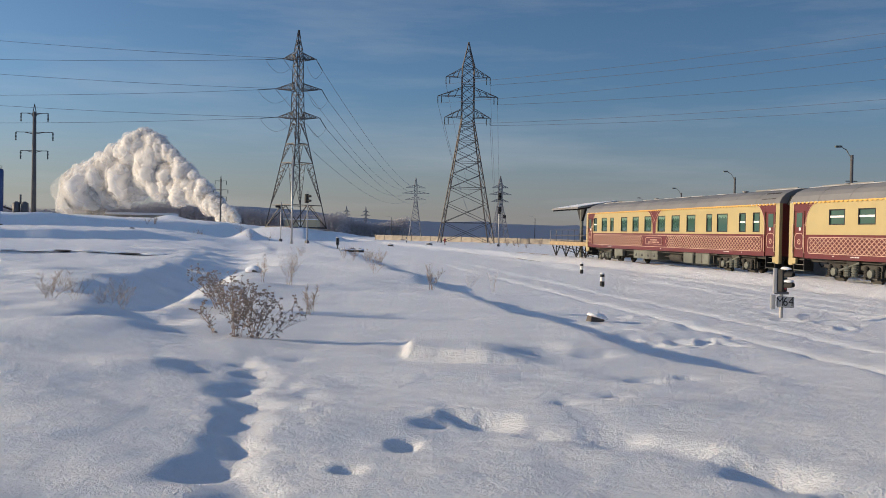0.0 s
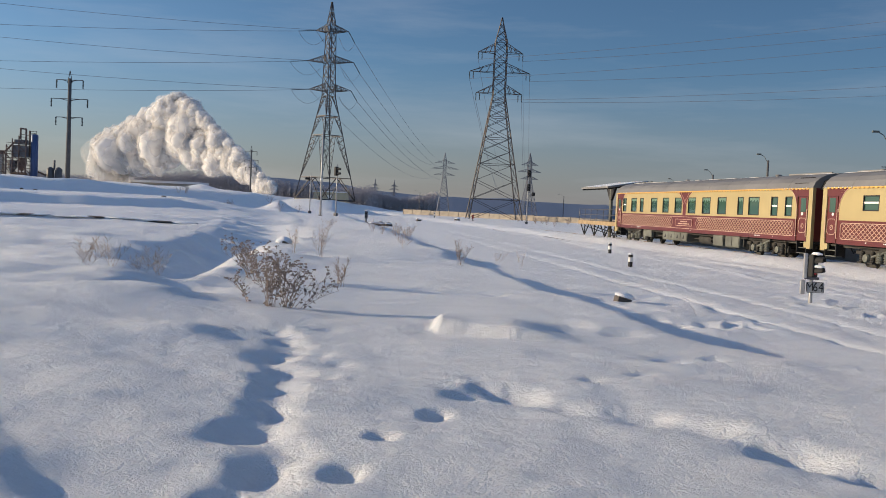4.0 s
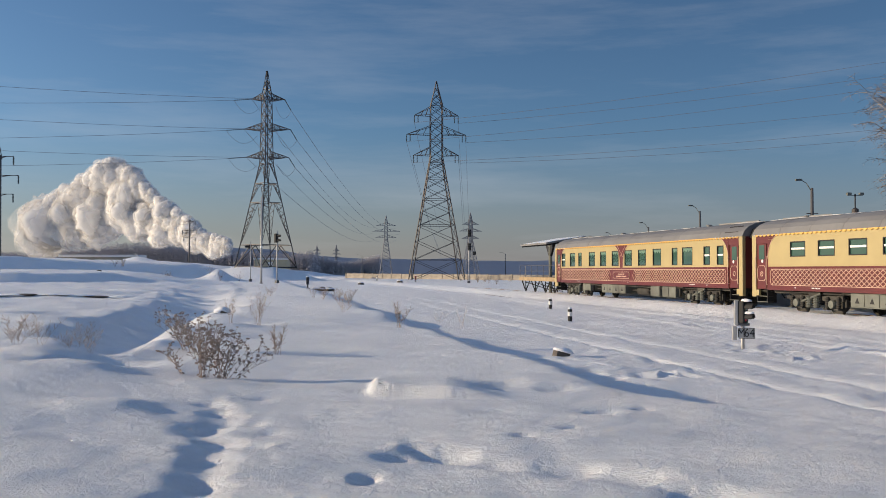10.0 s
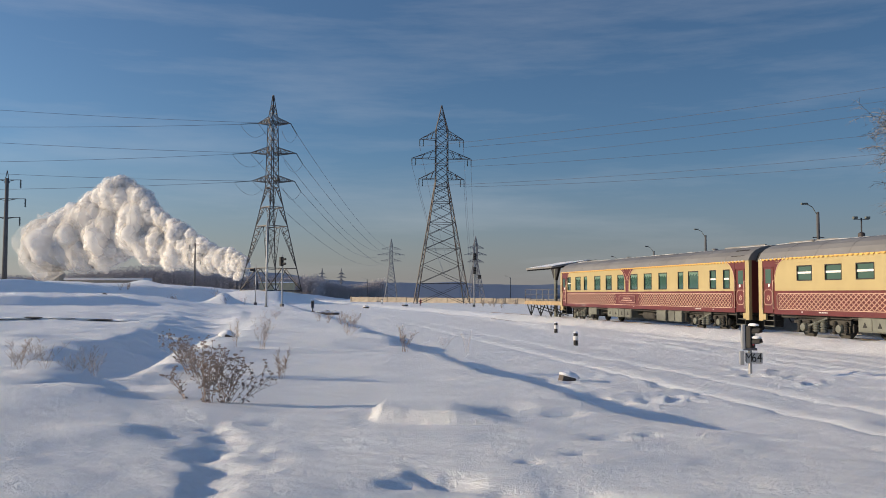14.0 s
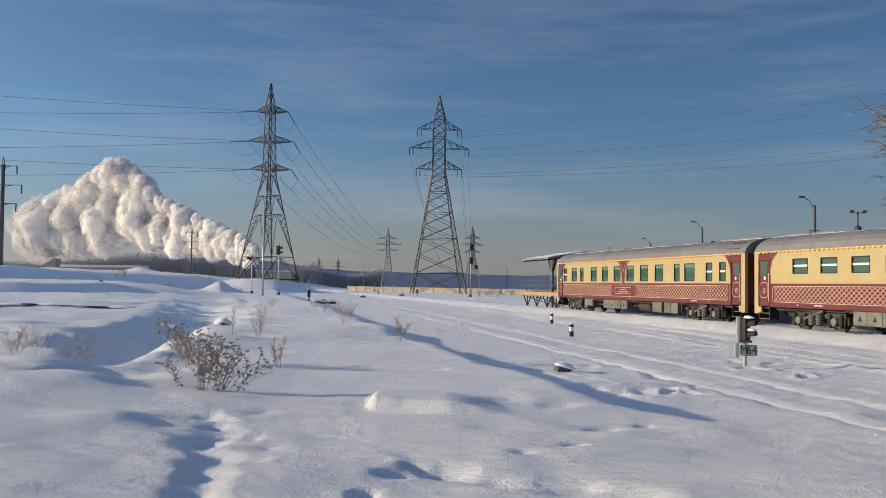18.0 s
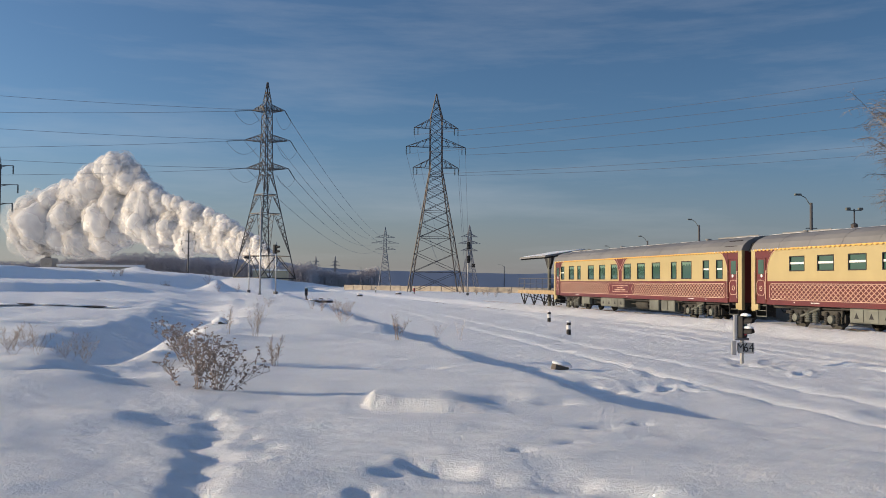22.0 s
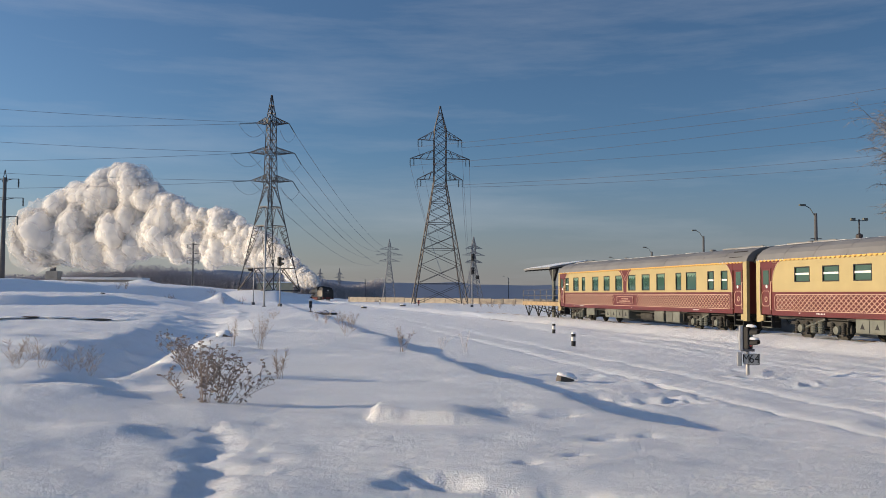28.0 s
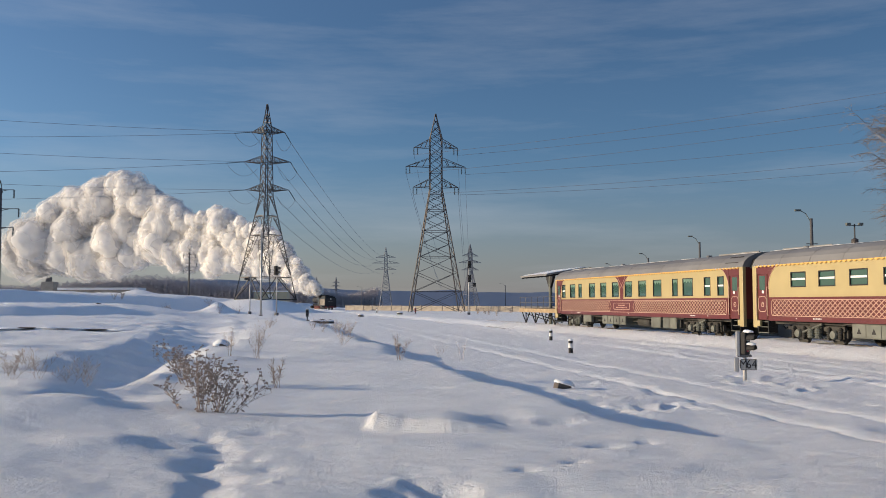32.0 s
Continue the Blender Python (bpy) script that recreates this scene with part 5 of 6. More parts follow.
def floodlight(at):
    t = thing("floodlight_mast", "small floodlight mast with a crossbar of two lamps", "floodlight", at)
    part("pole", bars([((0, 0, -6.2), (0, 0, 1.1))], 0.05, 8), "steel", t)
    part("crossbar", bars([((-0.55, 0, 1.0), (0.55, 0, 1.0))], 0.03), "steel", t)
    for s in (-0.45, 0.45):
        part("lamp", boxed(s - 0.16, s + 0.16, -0.12, 0.12, 1.0, 1.2, 0.04), "boxgrey", t)
    part("junction_drum", lathe([(0.15, -0.35), (0.24, -0.3), (0.24, 0.0), (0.08, 0.1)], 12), "steel", t)


floodlight((31.43, 62.55, 6.3))


def signal_mast(name, label, at, h, heads, turn=0.0, ladder=True):
    """A colour-light signal: mast, heads with lenses and hoods."""
    t = thing(name, label, "railway signal", pose(*at, 0, 0, turn), "yard signals")
    part("mast", lathe([(0.08, -0.3), (0.06, h)], 8), "alu", t, smooth=True)
    part("foot", boxed(-0.2, 0.2, -0.2, 0.2, -0.3, 0.35, 0.05), "signal_grey", t)
    for z, side, lenses in heads:
        hd = part("signal_head", boxed(side - 0.24, side + 0.24, -0.22, 0.08, z, z + 0.55 * lenses, 0.06), "black", t)
        for k in range(lenses):
            part("hood", lathe([(0.13, -0.72), (0.17, -0.2), (0.17, -0.18), (0.10, -0.2)], 12, "Y"), "black", hd).location = (side, 0, z + 0.28 + 0.55 * k)
            part("lens", lathe([(0.005, -0.25), (0.09, -0.235), (0.10, -0.2), (0.01, -0.2)], 12, "Y"), "glass", hd).location = (side, 0, z + 0.28 + 0.55 * k)
    if ladder:
        part("ladder", bars([((-0.2, 0.3, 0), (-0.2, 0.12, h - 0.8)), ((0.2, 0.3, 0), (0.2, 0.12, h - 0.8))] + [((-0.2, 0.3 - 0.18 * k / 14, (h - 0.8) * k / 14), (0.2, 0.3 - 0.18 * k / 14, (h - 0.8) * k / 14)) for k in range(1, 14)], 0.02), "signal_grey", t)
    return t


signal_mast("colour_light_signal", "tall colour-light signal with two black heads on a grey mast", (8.4, 136.7, height(8.4, 136.7)), 8.3, ((7.1, 0.1, 2), (5.0, 0.1, 2), (4.3, 0.85, 1)))
signal_mast("colour_light_signal", "grey signal mast with a black two-lens head", (-16.6, 108.7, height(-16.6, 108.7)), 6.3, ((4.9, -0.25, 2),), 58, False)
signal_mast("colour_light_signal", "short grey signal mast with a small black head", (-22.4, 123.0, height(-22.4, 123.0)), 5.4, ((4.5, -0.3, 1),), -68, False)
mast = thing("lighting_mast", "slender pale steel mast rising from the snow", "mast", (-17.6, 103.5, height(-17.6, 103.5)))
part("mast", lathe([(0.12, -0.3), (0.11, 4.0), (0.08, 10.0)], 10), "alu", mast, smooth=True)
part("band", lathe([(0.14, 4.1), (0.14, 4.35)], 10), "white", mast)
part("foot", boxed(-0.2, 0.2, -0.2, 0.2, -0.4, 0.1, 0.05), "concrete", mast)


def text_mesh(body, size, extrude_by, name="lettering"):
    cu = bpy.data.curves.new(name, "FONT")
    cu.body, cu.size, cu.extrude, cu.align_x, cu.align_y = body, size, extrude_by, "CENTER", "CENTER"
    ob = bpy.data.objects.new(name, cu)
    me = bpy.data.meshes.new_from_object(ob)
    bpy.data.objects.remove(ob)
    return me


def shunting_signal(at, turn):
    """A dwarf two-lens signal with snowy hoods and its number plate."""
    t = thing("dwarf_signal", "dwarf shunting signal with snow-capped hoods and plate M64", "railway signal", pose(*at, 0, 0, turn), "yard signals")
    part("mast", lathe([(0.055, -0.3), (0.055, 0.62)], 12), "alu", t, smooth=True)
    part("relay_box", boxed(-0.30, -0.17, -0.05, 0.13, 0.24, 0.58, 0.02), "alu", t)
    part("bracket", boxed(-0.2, 0.2, -0.07, 0.07, 0.60, 0.66, 0.01), "signal_grey", t)
    hd = part("signal_head", boxed(-0.13, 0.16, -0.10, 0.14, 0.66, 1.20, 0.03), "black", t)
    hd.matrix_basis = pose(0, 0, 0, 0, 0, 52)
    part("back_board", boxed(-0.24, -0.14, -0.08, 0.12, 0.62, 1.22, 0.02), "alu", t)
    for z, m in ((1.05, "glass"), (0.80, "red")):
        h = part("hood", bmesh.new(), "black", hd)
        bm = bmesh.new()
        n = 12
        rings = []
        for y, r in ((-0.10, 0.115), (-0.36, 0.10), (-0.36, 0.09), (-0.10, 0.105)):
            rings.append([bm.verts.new((math.cos(a) * r, y if math.sin(a) > -0.2 else y * 0.6 - 0.04, math.sin(a) * r)) for a in [math.pi * (-0.12 + 1.24 * k / n) for k in range(n + 1)]])
        for p, q in zip(rings, rings[1:] + rings[:1]):
            for k in range(n):
                bm.faces.new((p[k], p[k + 1], q[k + 1], q[k]))
        bmesh.ops.recalc_face_normals(bm, faces=bm.faces)
        bm.to_mesh(h.data)
        bm.free()
        h.location = (0.015, 0, z)
        part("lens", lathe([(0.004, -0.135), (0.07, -0.125), (0.085, -0.10), (0.01, -0.10)], 16, "Y"), m, hd).location = (0.015, 0, z)
        cap = bmesh.new()
        g = bmesh.ops.create_icosphere(cap, subdivisions=3, radius=1)
        bmesh.ops.scale(cap, vec=(0.12, 0.17, 0.055), verts=g["verts"])
        for v in cap.verts:
            v.co.z = max(v.co.z, -0.02) + 0.012 * noise.noise(v.co * 12)
        part("snow_cap", cap, "snow_cap", hd, "small cap of snow", True).location = (0.02, -0.20 if z < 1 else -0.12, z + (0.11 if z < 1 else 0.16))
    plate = part("number_plate", boxed(-0.14, 0.34, -0.13, -0.11, 0.29, 0.55, 0.008), "plate", t)
    cells = part("plate_border", border(-0.135, 0.335, 0.295, 0.545, 0.006, -0.131, 0.02), "black", plate)
    for k, ch in enumerate(("M", "6", "4")):
        o = new("lettering", text_mesh(ch, 0.30, 0.003))
        o.data.materials.append(M["black"])
        o.parent = plate
        o.matrix_basis = pose(-0.06 + 0.158 * k, -0.134, 0.42, 90, 0, 0)
    return t


M["plate"] = mat("grey_white_plate", (0.36, 0.36, 0.355), 0.6, 0, 0.06, 8)
m64 = shunting_signal((8.06, 21.64, height(8.06, 21.64) - 0.02), -12)
m64.scale = (0.8, 0.8, 1.0)


def marker_post(at, h=0.46):
    t = thing("marker_post", "short black and white banded marker post in the snow", "post", at, "marker posts")
    part("post", lathe([(0.085, -0.2), (0.085, h * 0.42)], 10), "black", t)
    part("white_band", lathe([(0.087, h * 0.42), (0.087, h * 0.78)], 10), "white", t)
    part("top_band", lathe([(0.085, h * 0.78), (0.085, h), (0.02, h + 0.02)], 10), "black", t)
    part("snow_cap", lathe([(0.09, h), (0.08, h + 0.05), (0.01, h + 0.08)], 10), "snow_cap", t, smooth=True)


marker_post((5.99, 34.12, height(5.99, 34.12)))
marker_post((7.04, 45.91, height(7.04, 45.91)), 0.5)
marker_post((-6.3, 152.0, height(-6.3, 152.0)), 0.9)


def small_dwarf(at, material="signal_grey", h=1.15):
    t = thing("dwarf_signal", "small dark dwarf signal standing in snow" if material != "red" else "small red and white dwarf signal by the track", "railway signal", at, "yard signals")
    part("mast", lathe([(0.07, -0.3), (0.07, h * 0.4)], 8), "signal_grey", t)
    hd = part("signal_head", boxed(-0.15, 0.15, -0.12, 0.14, h * 0.38, h, 0.06), material, t)
    for z in (0.55, 0.82):
        part("hood", lathe([(0.09, -0.36), (0.11, -0.12), (0.11, -0.10), (0.06, -0.12)], 10, "Y"), "black", hd).location = (0, 0, h * z)
        part("lens", lathe([(0.004, -0.15), (0.06, -0.14), (0.07, -0.11), (0.01, -0.11)], 10, "Y"), "glass", hd).location = (0, 0, h * z)
    part("snow_cap", lathe([(0.17, h - 0.01), (0.15, h + 0.05), (0.03, h + 0.07)], 12), "snow_cap", t, "small cap of snow", True)
    part("foot", boxed(-0.2, 0.2, -0.16, 0.16, -0.3, 0.12, 0.04), "stone", t)


small_dwarf((-10.6, 89.4, height(-10.6, 89.4) - 0.05), "signal_grey", 1.2)
small_dwarf((0.25, 150.0, height(0.25, 150.0) - 0.05), "red", 1.1)


# ---------------------------------------------------------------- stones and snow lumps
def rough_stone(name, label, at, size, seed, material="stone", snow_top=0.0):
    bm = bmesh.new()
    bmesh.ops.create_icosphere(bm, subdivisions=3, radius=1)
    off = Vector((seed * 3.1, seed * 1.7, 0))
    for v in bm.verts:
        v.co *= 1 + 0.35 * noise.noise(v.co * 1.1 + off) + 0.10 * noise.noise(v.co * 3.5 + off)
        v.co = Vector((v.co.x * size[0], v.co.y * size[1], v.co.z * size[2]))
    t = thing(name, label, "stone", at)
    part("stone", bm, material, t, smooth=False)
    if snow_top:
        c = bmesh.new()
        bmesh.ops.create_icosphere(c, subdivisions=3, radius=1)
        for v in c.verts:
            v.co *= 1 + 0.2 * noise.noise(v.co * 1.3 + off)
            v.co = Vector((v.co.x * size[0] * 1.02, v.co.y * size[1] * 1.02, max(v.co.z, -0.4) * size[2] * snow_top + size[2] * 0.55))
        part("snow_cap", c, "snow_cap", t, "thick cap of snow", True)
    return t


slab = thing("concrete_slab", "tilted dark concrete slab end under a thin snow cap", "slab", pose(3.32, 19.9, height(3.32, 19.9) + 0.06, 0, 14, 12))
part("slab", boxed(-0.17, 0.15, -0.14, 0.14, -0.12, 0.02, 0.02), "stone", slab)
cap = bmesh.new()
bmesh.ops.create_icosphere(cap, subdivisions=3, radius=1)
for v in cap.verts:
    v.co = Vector((v.co.x * 0.24 + 0.02, v.co.y * 0.20, max(v.co.z, -0.2) * 0.09 * (1 + 0.5 * noise.noise(v.co * 2)) + 0.045))
part("snow_cap", cap, "snow_cap", slab, "thin cap of snow", True)
rough_stone("snowy_boulder", "dark boulder under a thick cap of snow", (-6.40, 30.1, height(-6.40, 30.1) - 0.05), (0.27, 0.26, 0.24), 5, "stone", 0.62)
rng = random.Random(12)
for k in range(7):
    x, y = -36 + rng.uniform(-14, 14), 84 + rng.uniform(-14, 16)
    rough_stone("snowy_clod", "dark clod of earth poking through snow on the slope", (x, y, height(x, y) + 0.05), (0.14 + 0.2 * rng.random(), 0.2, 0.1 + 0.1 * rng.random()), k + 7)
for x, y in ((-8.6, 84.0), (-7.9, 84.6), (-9.2, 83.6), (-7.2, 122.0), (-2.0, 128.0)):
    rough_stone("dark_stone", "dark stone lying in the snow by the track", (x, y, height(x, y) + 0.08), (0.4, 0.35, 0.28), x, "stone", 0.4)
# edge of the ploughed road
for k in range(18):
    x = -30 + k * 0.9 + rng.uniform(-0.5, 0.5)
    y = 47.3 + 0.12 * x
    rough_stone("snow_chunk", "dirty ploughed chunk of snow and gravel", (x, y, height(x, y) + 0.04), (0.5 + 0.6 * rng.random(), 0.3, 0.04 + 0.04 * rng.random()), 30 + k, "stone" if k % 4 == 0 else "snow_cap")


# ---------------------------------------------------------------- dry plants
def umbel(bm, at, r, rng):
    """A flat dry flower head: a tuft of small lumps."""
    for _ in range(7):
        a, d = rng.uniform(0, 6.28), r * math.sqrt(rng.random())
        p = Vector(at) + Vector((math.cos(a) * d, math.sin(a) * d, rng.uniform(-0.3, 0.4) * r))
        g = bmesh.ops.create_icosphere(bm, subdivisions=1, radius=r * rng.uniform(0.28, 0.45))
        bmesh.ops.translate(bm, verts=g["verts"], vec=p)


def dry_bush(at, n, h, spread, seed, stuff="stalk", name="dry_plant", label="clump of dry brown tansy with flat seed heads in snow", lean=0.0, heads=True, fine=1.0):
    rng = random.Random(seed)
    t = thing(name, label, "dry plant", at, "dry plants")
    for k in range(n):
        a = rng.uniform(0, 6.28)
        out = spread * rng.uniform(0.15, 1.0)
        top = Vector((math.cos(a) * out + lean, math.sin(a) * out * 0.7, h * rng.uniform(0.55, 1.0) * (1 - 0.25 * out / spread)))
        p0 = Vector((rng.uniform(-0.07, 0.07), rng.uniform(-0.06, 0.06), -0.1))
        ctrl = Vector((top.x * 0.38, top.y * 0.38, top.z * 0.55))
        pts = [p0 * (1 - f) ** 2 + ctrl * 2 * f * (1 - f) + top * f * f for f in [i / 7 for i in range(8)]]
        st = bmesh.new()
        tube(st, pts, 0.0042 * fine, 4, 0.0024 * fine)
        hd = bmesh.new()
        for i in range(3, 8):
            for _ in range(2 if heads else 3):
                p = pts[i]
                q = p + Vector((rng.uniform(-0.09, 0.09), rng.uniform(-0.09, 0.09), rng.uniform(0.03, 0.12)))
                strut(st, p, q, 0.0024 * fine, 3, caps=False)
                if heads and (i > 5 or rng.random() < 0.3):
                    umbel(hd, q, 0.014 if i < 6 else 0.022, rng)
                elif not heads:
                    strut(hd, p.lerp(q, 0.3), q, 0.0045 * fine, 3, 0.002)
                else:
                    c = p.lerp(q, 0.7)
                    vs = [hd.verts.new(c + Vector((rng.uniform(-0.03, 0.03), rng.uniform(-0.02, 0.02), rng.uniform(-0.035, 0.03)))) for _ in range(4)]
                    hd.faces.new(vs[:3]), hd.faces.new(vs[1:])
        if heads:       # withered leaves hang on the lower stalk
            for i in (1, 2, 3):
                c = pts[i].lerp(pts[i + 1], rng.random())
                e = c + Vector((rng.uniform(-0.06, 0.06), rng.uniform(-0.05, 0.05), rng.uniform(-0.05, 0.05)))
                w = Vector((rng.uniform(-0.014, 0.014), rng.uniform(-0.014, 0.014), 0.012))
                hd.faces.new([hd.verts.new(v) for v in (c, c.lerp(e, 0.5) + w, e, c.lerp(e, 0.5) - w)])
        s = part("stalk", st, stuff, t)
        tagged(part("seed_head", hd, "seed" if stuff == "stalk" else stuff, s), kind="stuff")
    return t


def plant(x, y, *a, **k):
    return dry_bush((x, y, height(x, y)), *a, **k)


plant(-2.60, 11.1, 13, 0.80, 0.32, 3)
plant(-2.45, 11.2, 7, 0.62, 0.22, 13)
plant(-2.40, 11.15, 6, 0.70, 0.22, 4, lean=0.24)
plant(-2.32, 11.2, 4, 0.50, 0.18, 14, lean=0.48)
plant(-2.85, 11.3, 3, 0.35, 0.3, 15, lean=-0.3)
plant(-3.62, 14.9, 11, 0.74, 0.36, 5, lean=-0.12)
plant(-3.80, 15.2, 10, 0.74, 0.40, 6, lean=-0.3)
plant(-3.35, 14.9, 6, 0.55, 0.25, 16, lean=0.12)
wl = "sparse dry grass stems with fine seed heads in snow"
plant(-3.8, 21.9, 14, 0.95, 0.35, 7, stuff="straw", label=wl, heads=False, fine=0.6)
plant(-4.4, 21.6, 7, 0.75, 0.3, 8, stuff="straw", label=wl, heads=False, fine=0.6)
plant(-2.24, 14.65, 6, 0.55, 0.16, 9, stuff="straw", label=wl, heads=False)
plant(-0.35, 22.0, 7, 0.75, 0.30, 10, label="leaning dry weed stalk on the snow crest", heads=False, fine=1.4)
for k, (x, y, n, h) in enumerate(((-4.9, 48, 12, 1.1), (-4.0, 46, 9, 0.9), (-2.8, 38.8, 14, 1.1), (-3.4, 41, 8, 1.0), (-2.5, 31.4, 5, 0.7), (-5.6, 50, 8, 1.0), (0.8, 31.3, 3, 0.9), (1.6, 29.7, 3, 1.0), (-8.3, 52, 9, 0.9))):
    plant(x, y, n, h * 0.75, 0.45, 20 + k, stuff="straw", label=wl, heads=False, fine=0.9)
for k, (x, y) in enumerate(((-5.8, 15.3), (-5.9, 14.3), (-7.1, 15.9), (-6.6, 15.0), (-6.2, 17.0), (-5.3, 14.8), (-7.4, 17.4))):
    plant(x, y, 5, 0.38 + 0.12 * (k % 3), 0.35, 40 + k, "straw", label="low pale dry grass sticking out of the drift", heads=False, fine=0.6)
rng = random.Random(77)
for k in range(14):
    x, y = rng.uniform(8, 26), rng.uniform(120, 165)
    plant(x, y, 10, 1.2, 0.7, 60 + k, label="far dry weeds by the fence", heads=False, fine=2.2)
for k in range(10):
    x, y = -32 + rng.uniform(-10, 8), 122 + rng.uniform(-6, 6)
    plant(x, y, 9, 1.4, 0.8, 80 + k, label="dark dry weeds on the berm", heads=False, fine=2.2)


# ---------------------------------------------------------------- bare tree behind the train
def bare_tree(at, h, seed, lean=0.0):
    rng = random.Random(seed)
    t = thing("bare_birch_tree", "bare birch tree with fine drooping twigs behind the train", "tree", at)
    tr, lim, tw = bmesh.new(), bmesh.new(), bmesh.new()

    def grow(p, d, length, r, level):
        n = 5
        for i in range(n):
            d2 = (d + Vector((rng.uniform(-1, 1), rng.uniform(-1, 1), rng.uniform(-0.5, 0.7 if level < 3 else -0.1))) * (0.12 + 0.06 * level)).normalized()
            q = p + d2 * length / n
            strut((tr, lim, tw, tw, tw)[level], p, q, r * (1 - 0.15 * i), 6 if level < 2 else 3, r * (1 - 0.15 * (i + 1)), caps=False)
            if level < 4 and (i > 0 or level > 0):
                for _ in range((2, 2, 2, 2)[level]):
                    a = rng.uniform(0, 6.28)
                    side = Vector((math.cos(a), math.sin(a), rng.uniform(0.0, 0.8) if level < 2 else rng.uniform(-0.6, 0.5)))
                    grow(q, (d2 * 0.6 + side).normalized(), length * rng.uniform(0.42, 0.6), r * 0.5, level + 1)
            p, d = q, d2

    grow(Vector((0, 0, -0.5)), Vector((lean, 0, 1)).normalized(), h * 0.8, 0.22, 0)
    part("trunk", tr, "bark", t)
    part("limbs", lim, "bark", t)
    tagged(part("twig_spray", tw, "bark", t), kind="stuff")
    return t


bare_tree((38.1, 66.0, 0.0), 13.5, 11)


# ---------------------------------------------------------------- industrial plant and huts beyond the berm
def asphalt_plant():
    t = thing("industrial_plant", "rusty mixing plant tower with a tall dark blue silo", "industrial plant", (-149.5, 294.5, 4.0))
    part("silo", lathe([(1.15, 0), (1.15, 16.0), (0.95, 16.3), (0.2, 16.5)], 20), "blue", t, smooth=True).location = (3.2, 0, 0)
    part("silo_ladder", bars([((1.95, -0.4, 1), (1.95, -0.4, 17)), ((2.1, -0.9, 16.6), (4.3, -0.9, 16.6)), ((2.1, -0.9, 17.3), (4.3, -0.9, 17.3)), ((4.3, -0.9, 16.2), (4.3, -0.9, 17.3))], 0.09), "rust", t)
    heights = {-7.8: 9.6, -5.2: 12.6, -3.2: 14.6, -1.0: 15.6, 1.4: 15.6}
    for x, h in heights.items():
        for y in (-2.2, 2.2):
            part("column", bars([((x, y, 0), (x, y, h))], 0.2), "rust", t)
    xs = sorted(heights)
    for z in (2.6, 5.0, 7.4, 9.6, 12.4, 15.2):
        ps = []
        for a, b in zip(xs, xs[1:]):
            if min(heights[a], heights[b]) >= z - 0.5:
                for y in (-2.2, 2.2):
                    ps += [((a, y, z), (b, y, z)), ((a, y, z + 0.9), (b, y, z + 0.9)), ((a, y, z), (b, y, z - 2.4))]
        part("floor_frame", bars(ps, 0.11), "rust", t)
    part("mixer", boxed(-3.4, 1.2, -1.9, 1.9, 8.6, 12.4, 0.2), "plant_grey", t)
    part("screen_housing", boxed(-2.9, 0.4, -1.7, 1.7, 12.9, 14.4, 0.2), "plant_grey", t)
    part("hopper", lathe([(0.4, 3.0), (1.5, 5.4), (1.5, 7.4)], 12), "plant_grey", t).location = (-4.2, 0, 0)
    part("weigh_hopper", lathe([(0.4, 4.0), (1.4, 6.2), (1.4, 8.4)], 12), "rust", t).location = (-0.9, 0, 0)
    part("drum", lathe([(0.9, -2.6), (1.2, -2.4), (1.2, 2.2), (0.9, 2.4)], 14, "X"), "rust", t).location = (-1.4, -0.6, 2.4)
    part("duct", bars([((0.3, 0, 12), (0.3, 0, 18.0)), ((0.3, 0, 18.0), (-1.6, 0, 18.2)), ((-1.6, 0, 18.2), (-1.6, 0, 14.6)), ((1.3, 0.5, 9), (1.3, 0.5, 17.6)), ((-3, 0, 14.2), (-6.5, 0, 10.6))], 0.3, 8), "rust", t)
    part("bucket_elevator", boxed(-8.4, -7.3, -0.7, 0.7, 0, 10.0, 0.1), "concrete", t)
    part("elevator_head", boxed(-8.7, -7.0, -0.9, 0.9, 9.4, 10.6, 0.2), "rust", t)
    tk = thing("storage_tanks", "pair of dark cylindrical storage tanks on the plant", "tank", (-141.3, 298.4, 4.0))
    for x in (-1.3, 1.5):
        part("tank", lathe([(1.2, 0), (1.2, 5.2), (0.4, 5.9)], 16), "signal_grey", tk, smooth=True).location = (x, 0, 0)
    part("conveyor", bars([((-6, 0, 4.2), (-1.5, 0, 2.6))], 0.4), "rust", tk)
    part("stack", bars([((0, 0, 5), (0, 0, 8.2))], 0.35, 8), "signal_grey", tk)


asphalt_plant()
yb = thing("industrial_hall", "olive yellow clad industrial hall", "building", pose(-207.0, 352.0, 3.0, 0, 0, 30))
part("cladding", boxed(-22, 12, -8, 8, 6, 15.0, 0.2), "yellow", yb)
part("plinth", boxed(-22, 12, -7.9, 7.9, -3, 6), "boxgrey", yb)
part("roof_edge", boxed(-22.2, 12.2, -8.2, 8.2, 15.0, 15.4), "signal_grey", yb)
lb = thing("low_depot", "long low grey depot with a snowy roof", "building", (-135.0, 392.0, 0.0))
part("main_block", boxed(-16, 16, -5, 5, -2, 7.4), "concrete", lb)
part("roof", boxed(-17, 17, -6, 6, 7.4, 8.4, 0.1), "snow_cap", lb)
part("tower", boxed(-25, -20, -3, 3, -2, 11.0, 0.1), "concrete", lb)
part("tower_top", boxed(-24, -22, -1, 1, 11.0, 13.0), "signal_grey", lb)
hut = thing("trackside_hut", "low yellow-grey trackside hut with snow on its roof", "building", (-33.6, 213.0, 2.0))
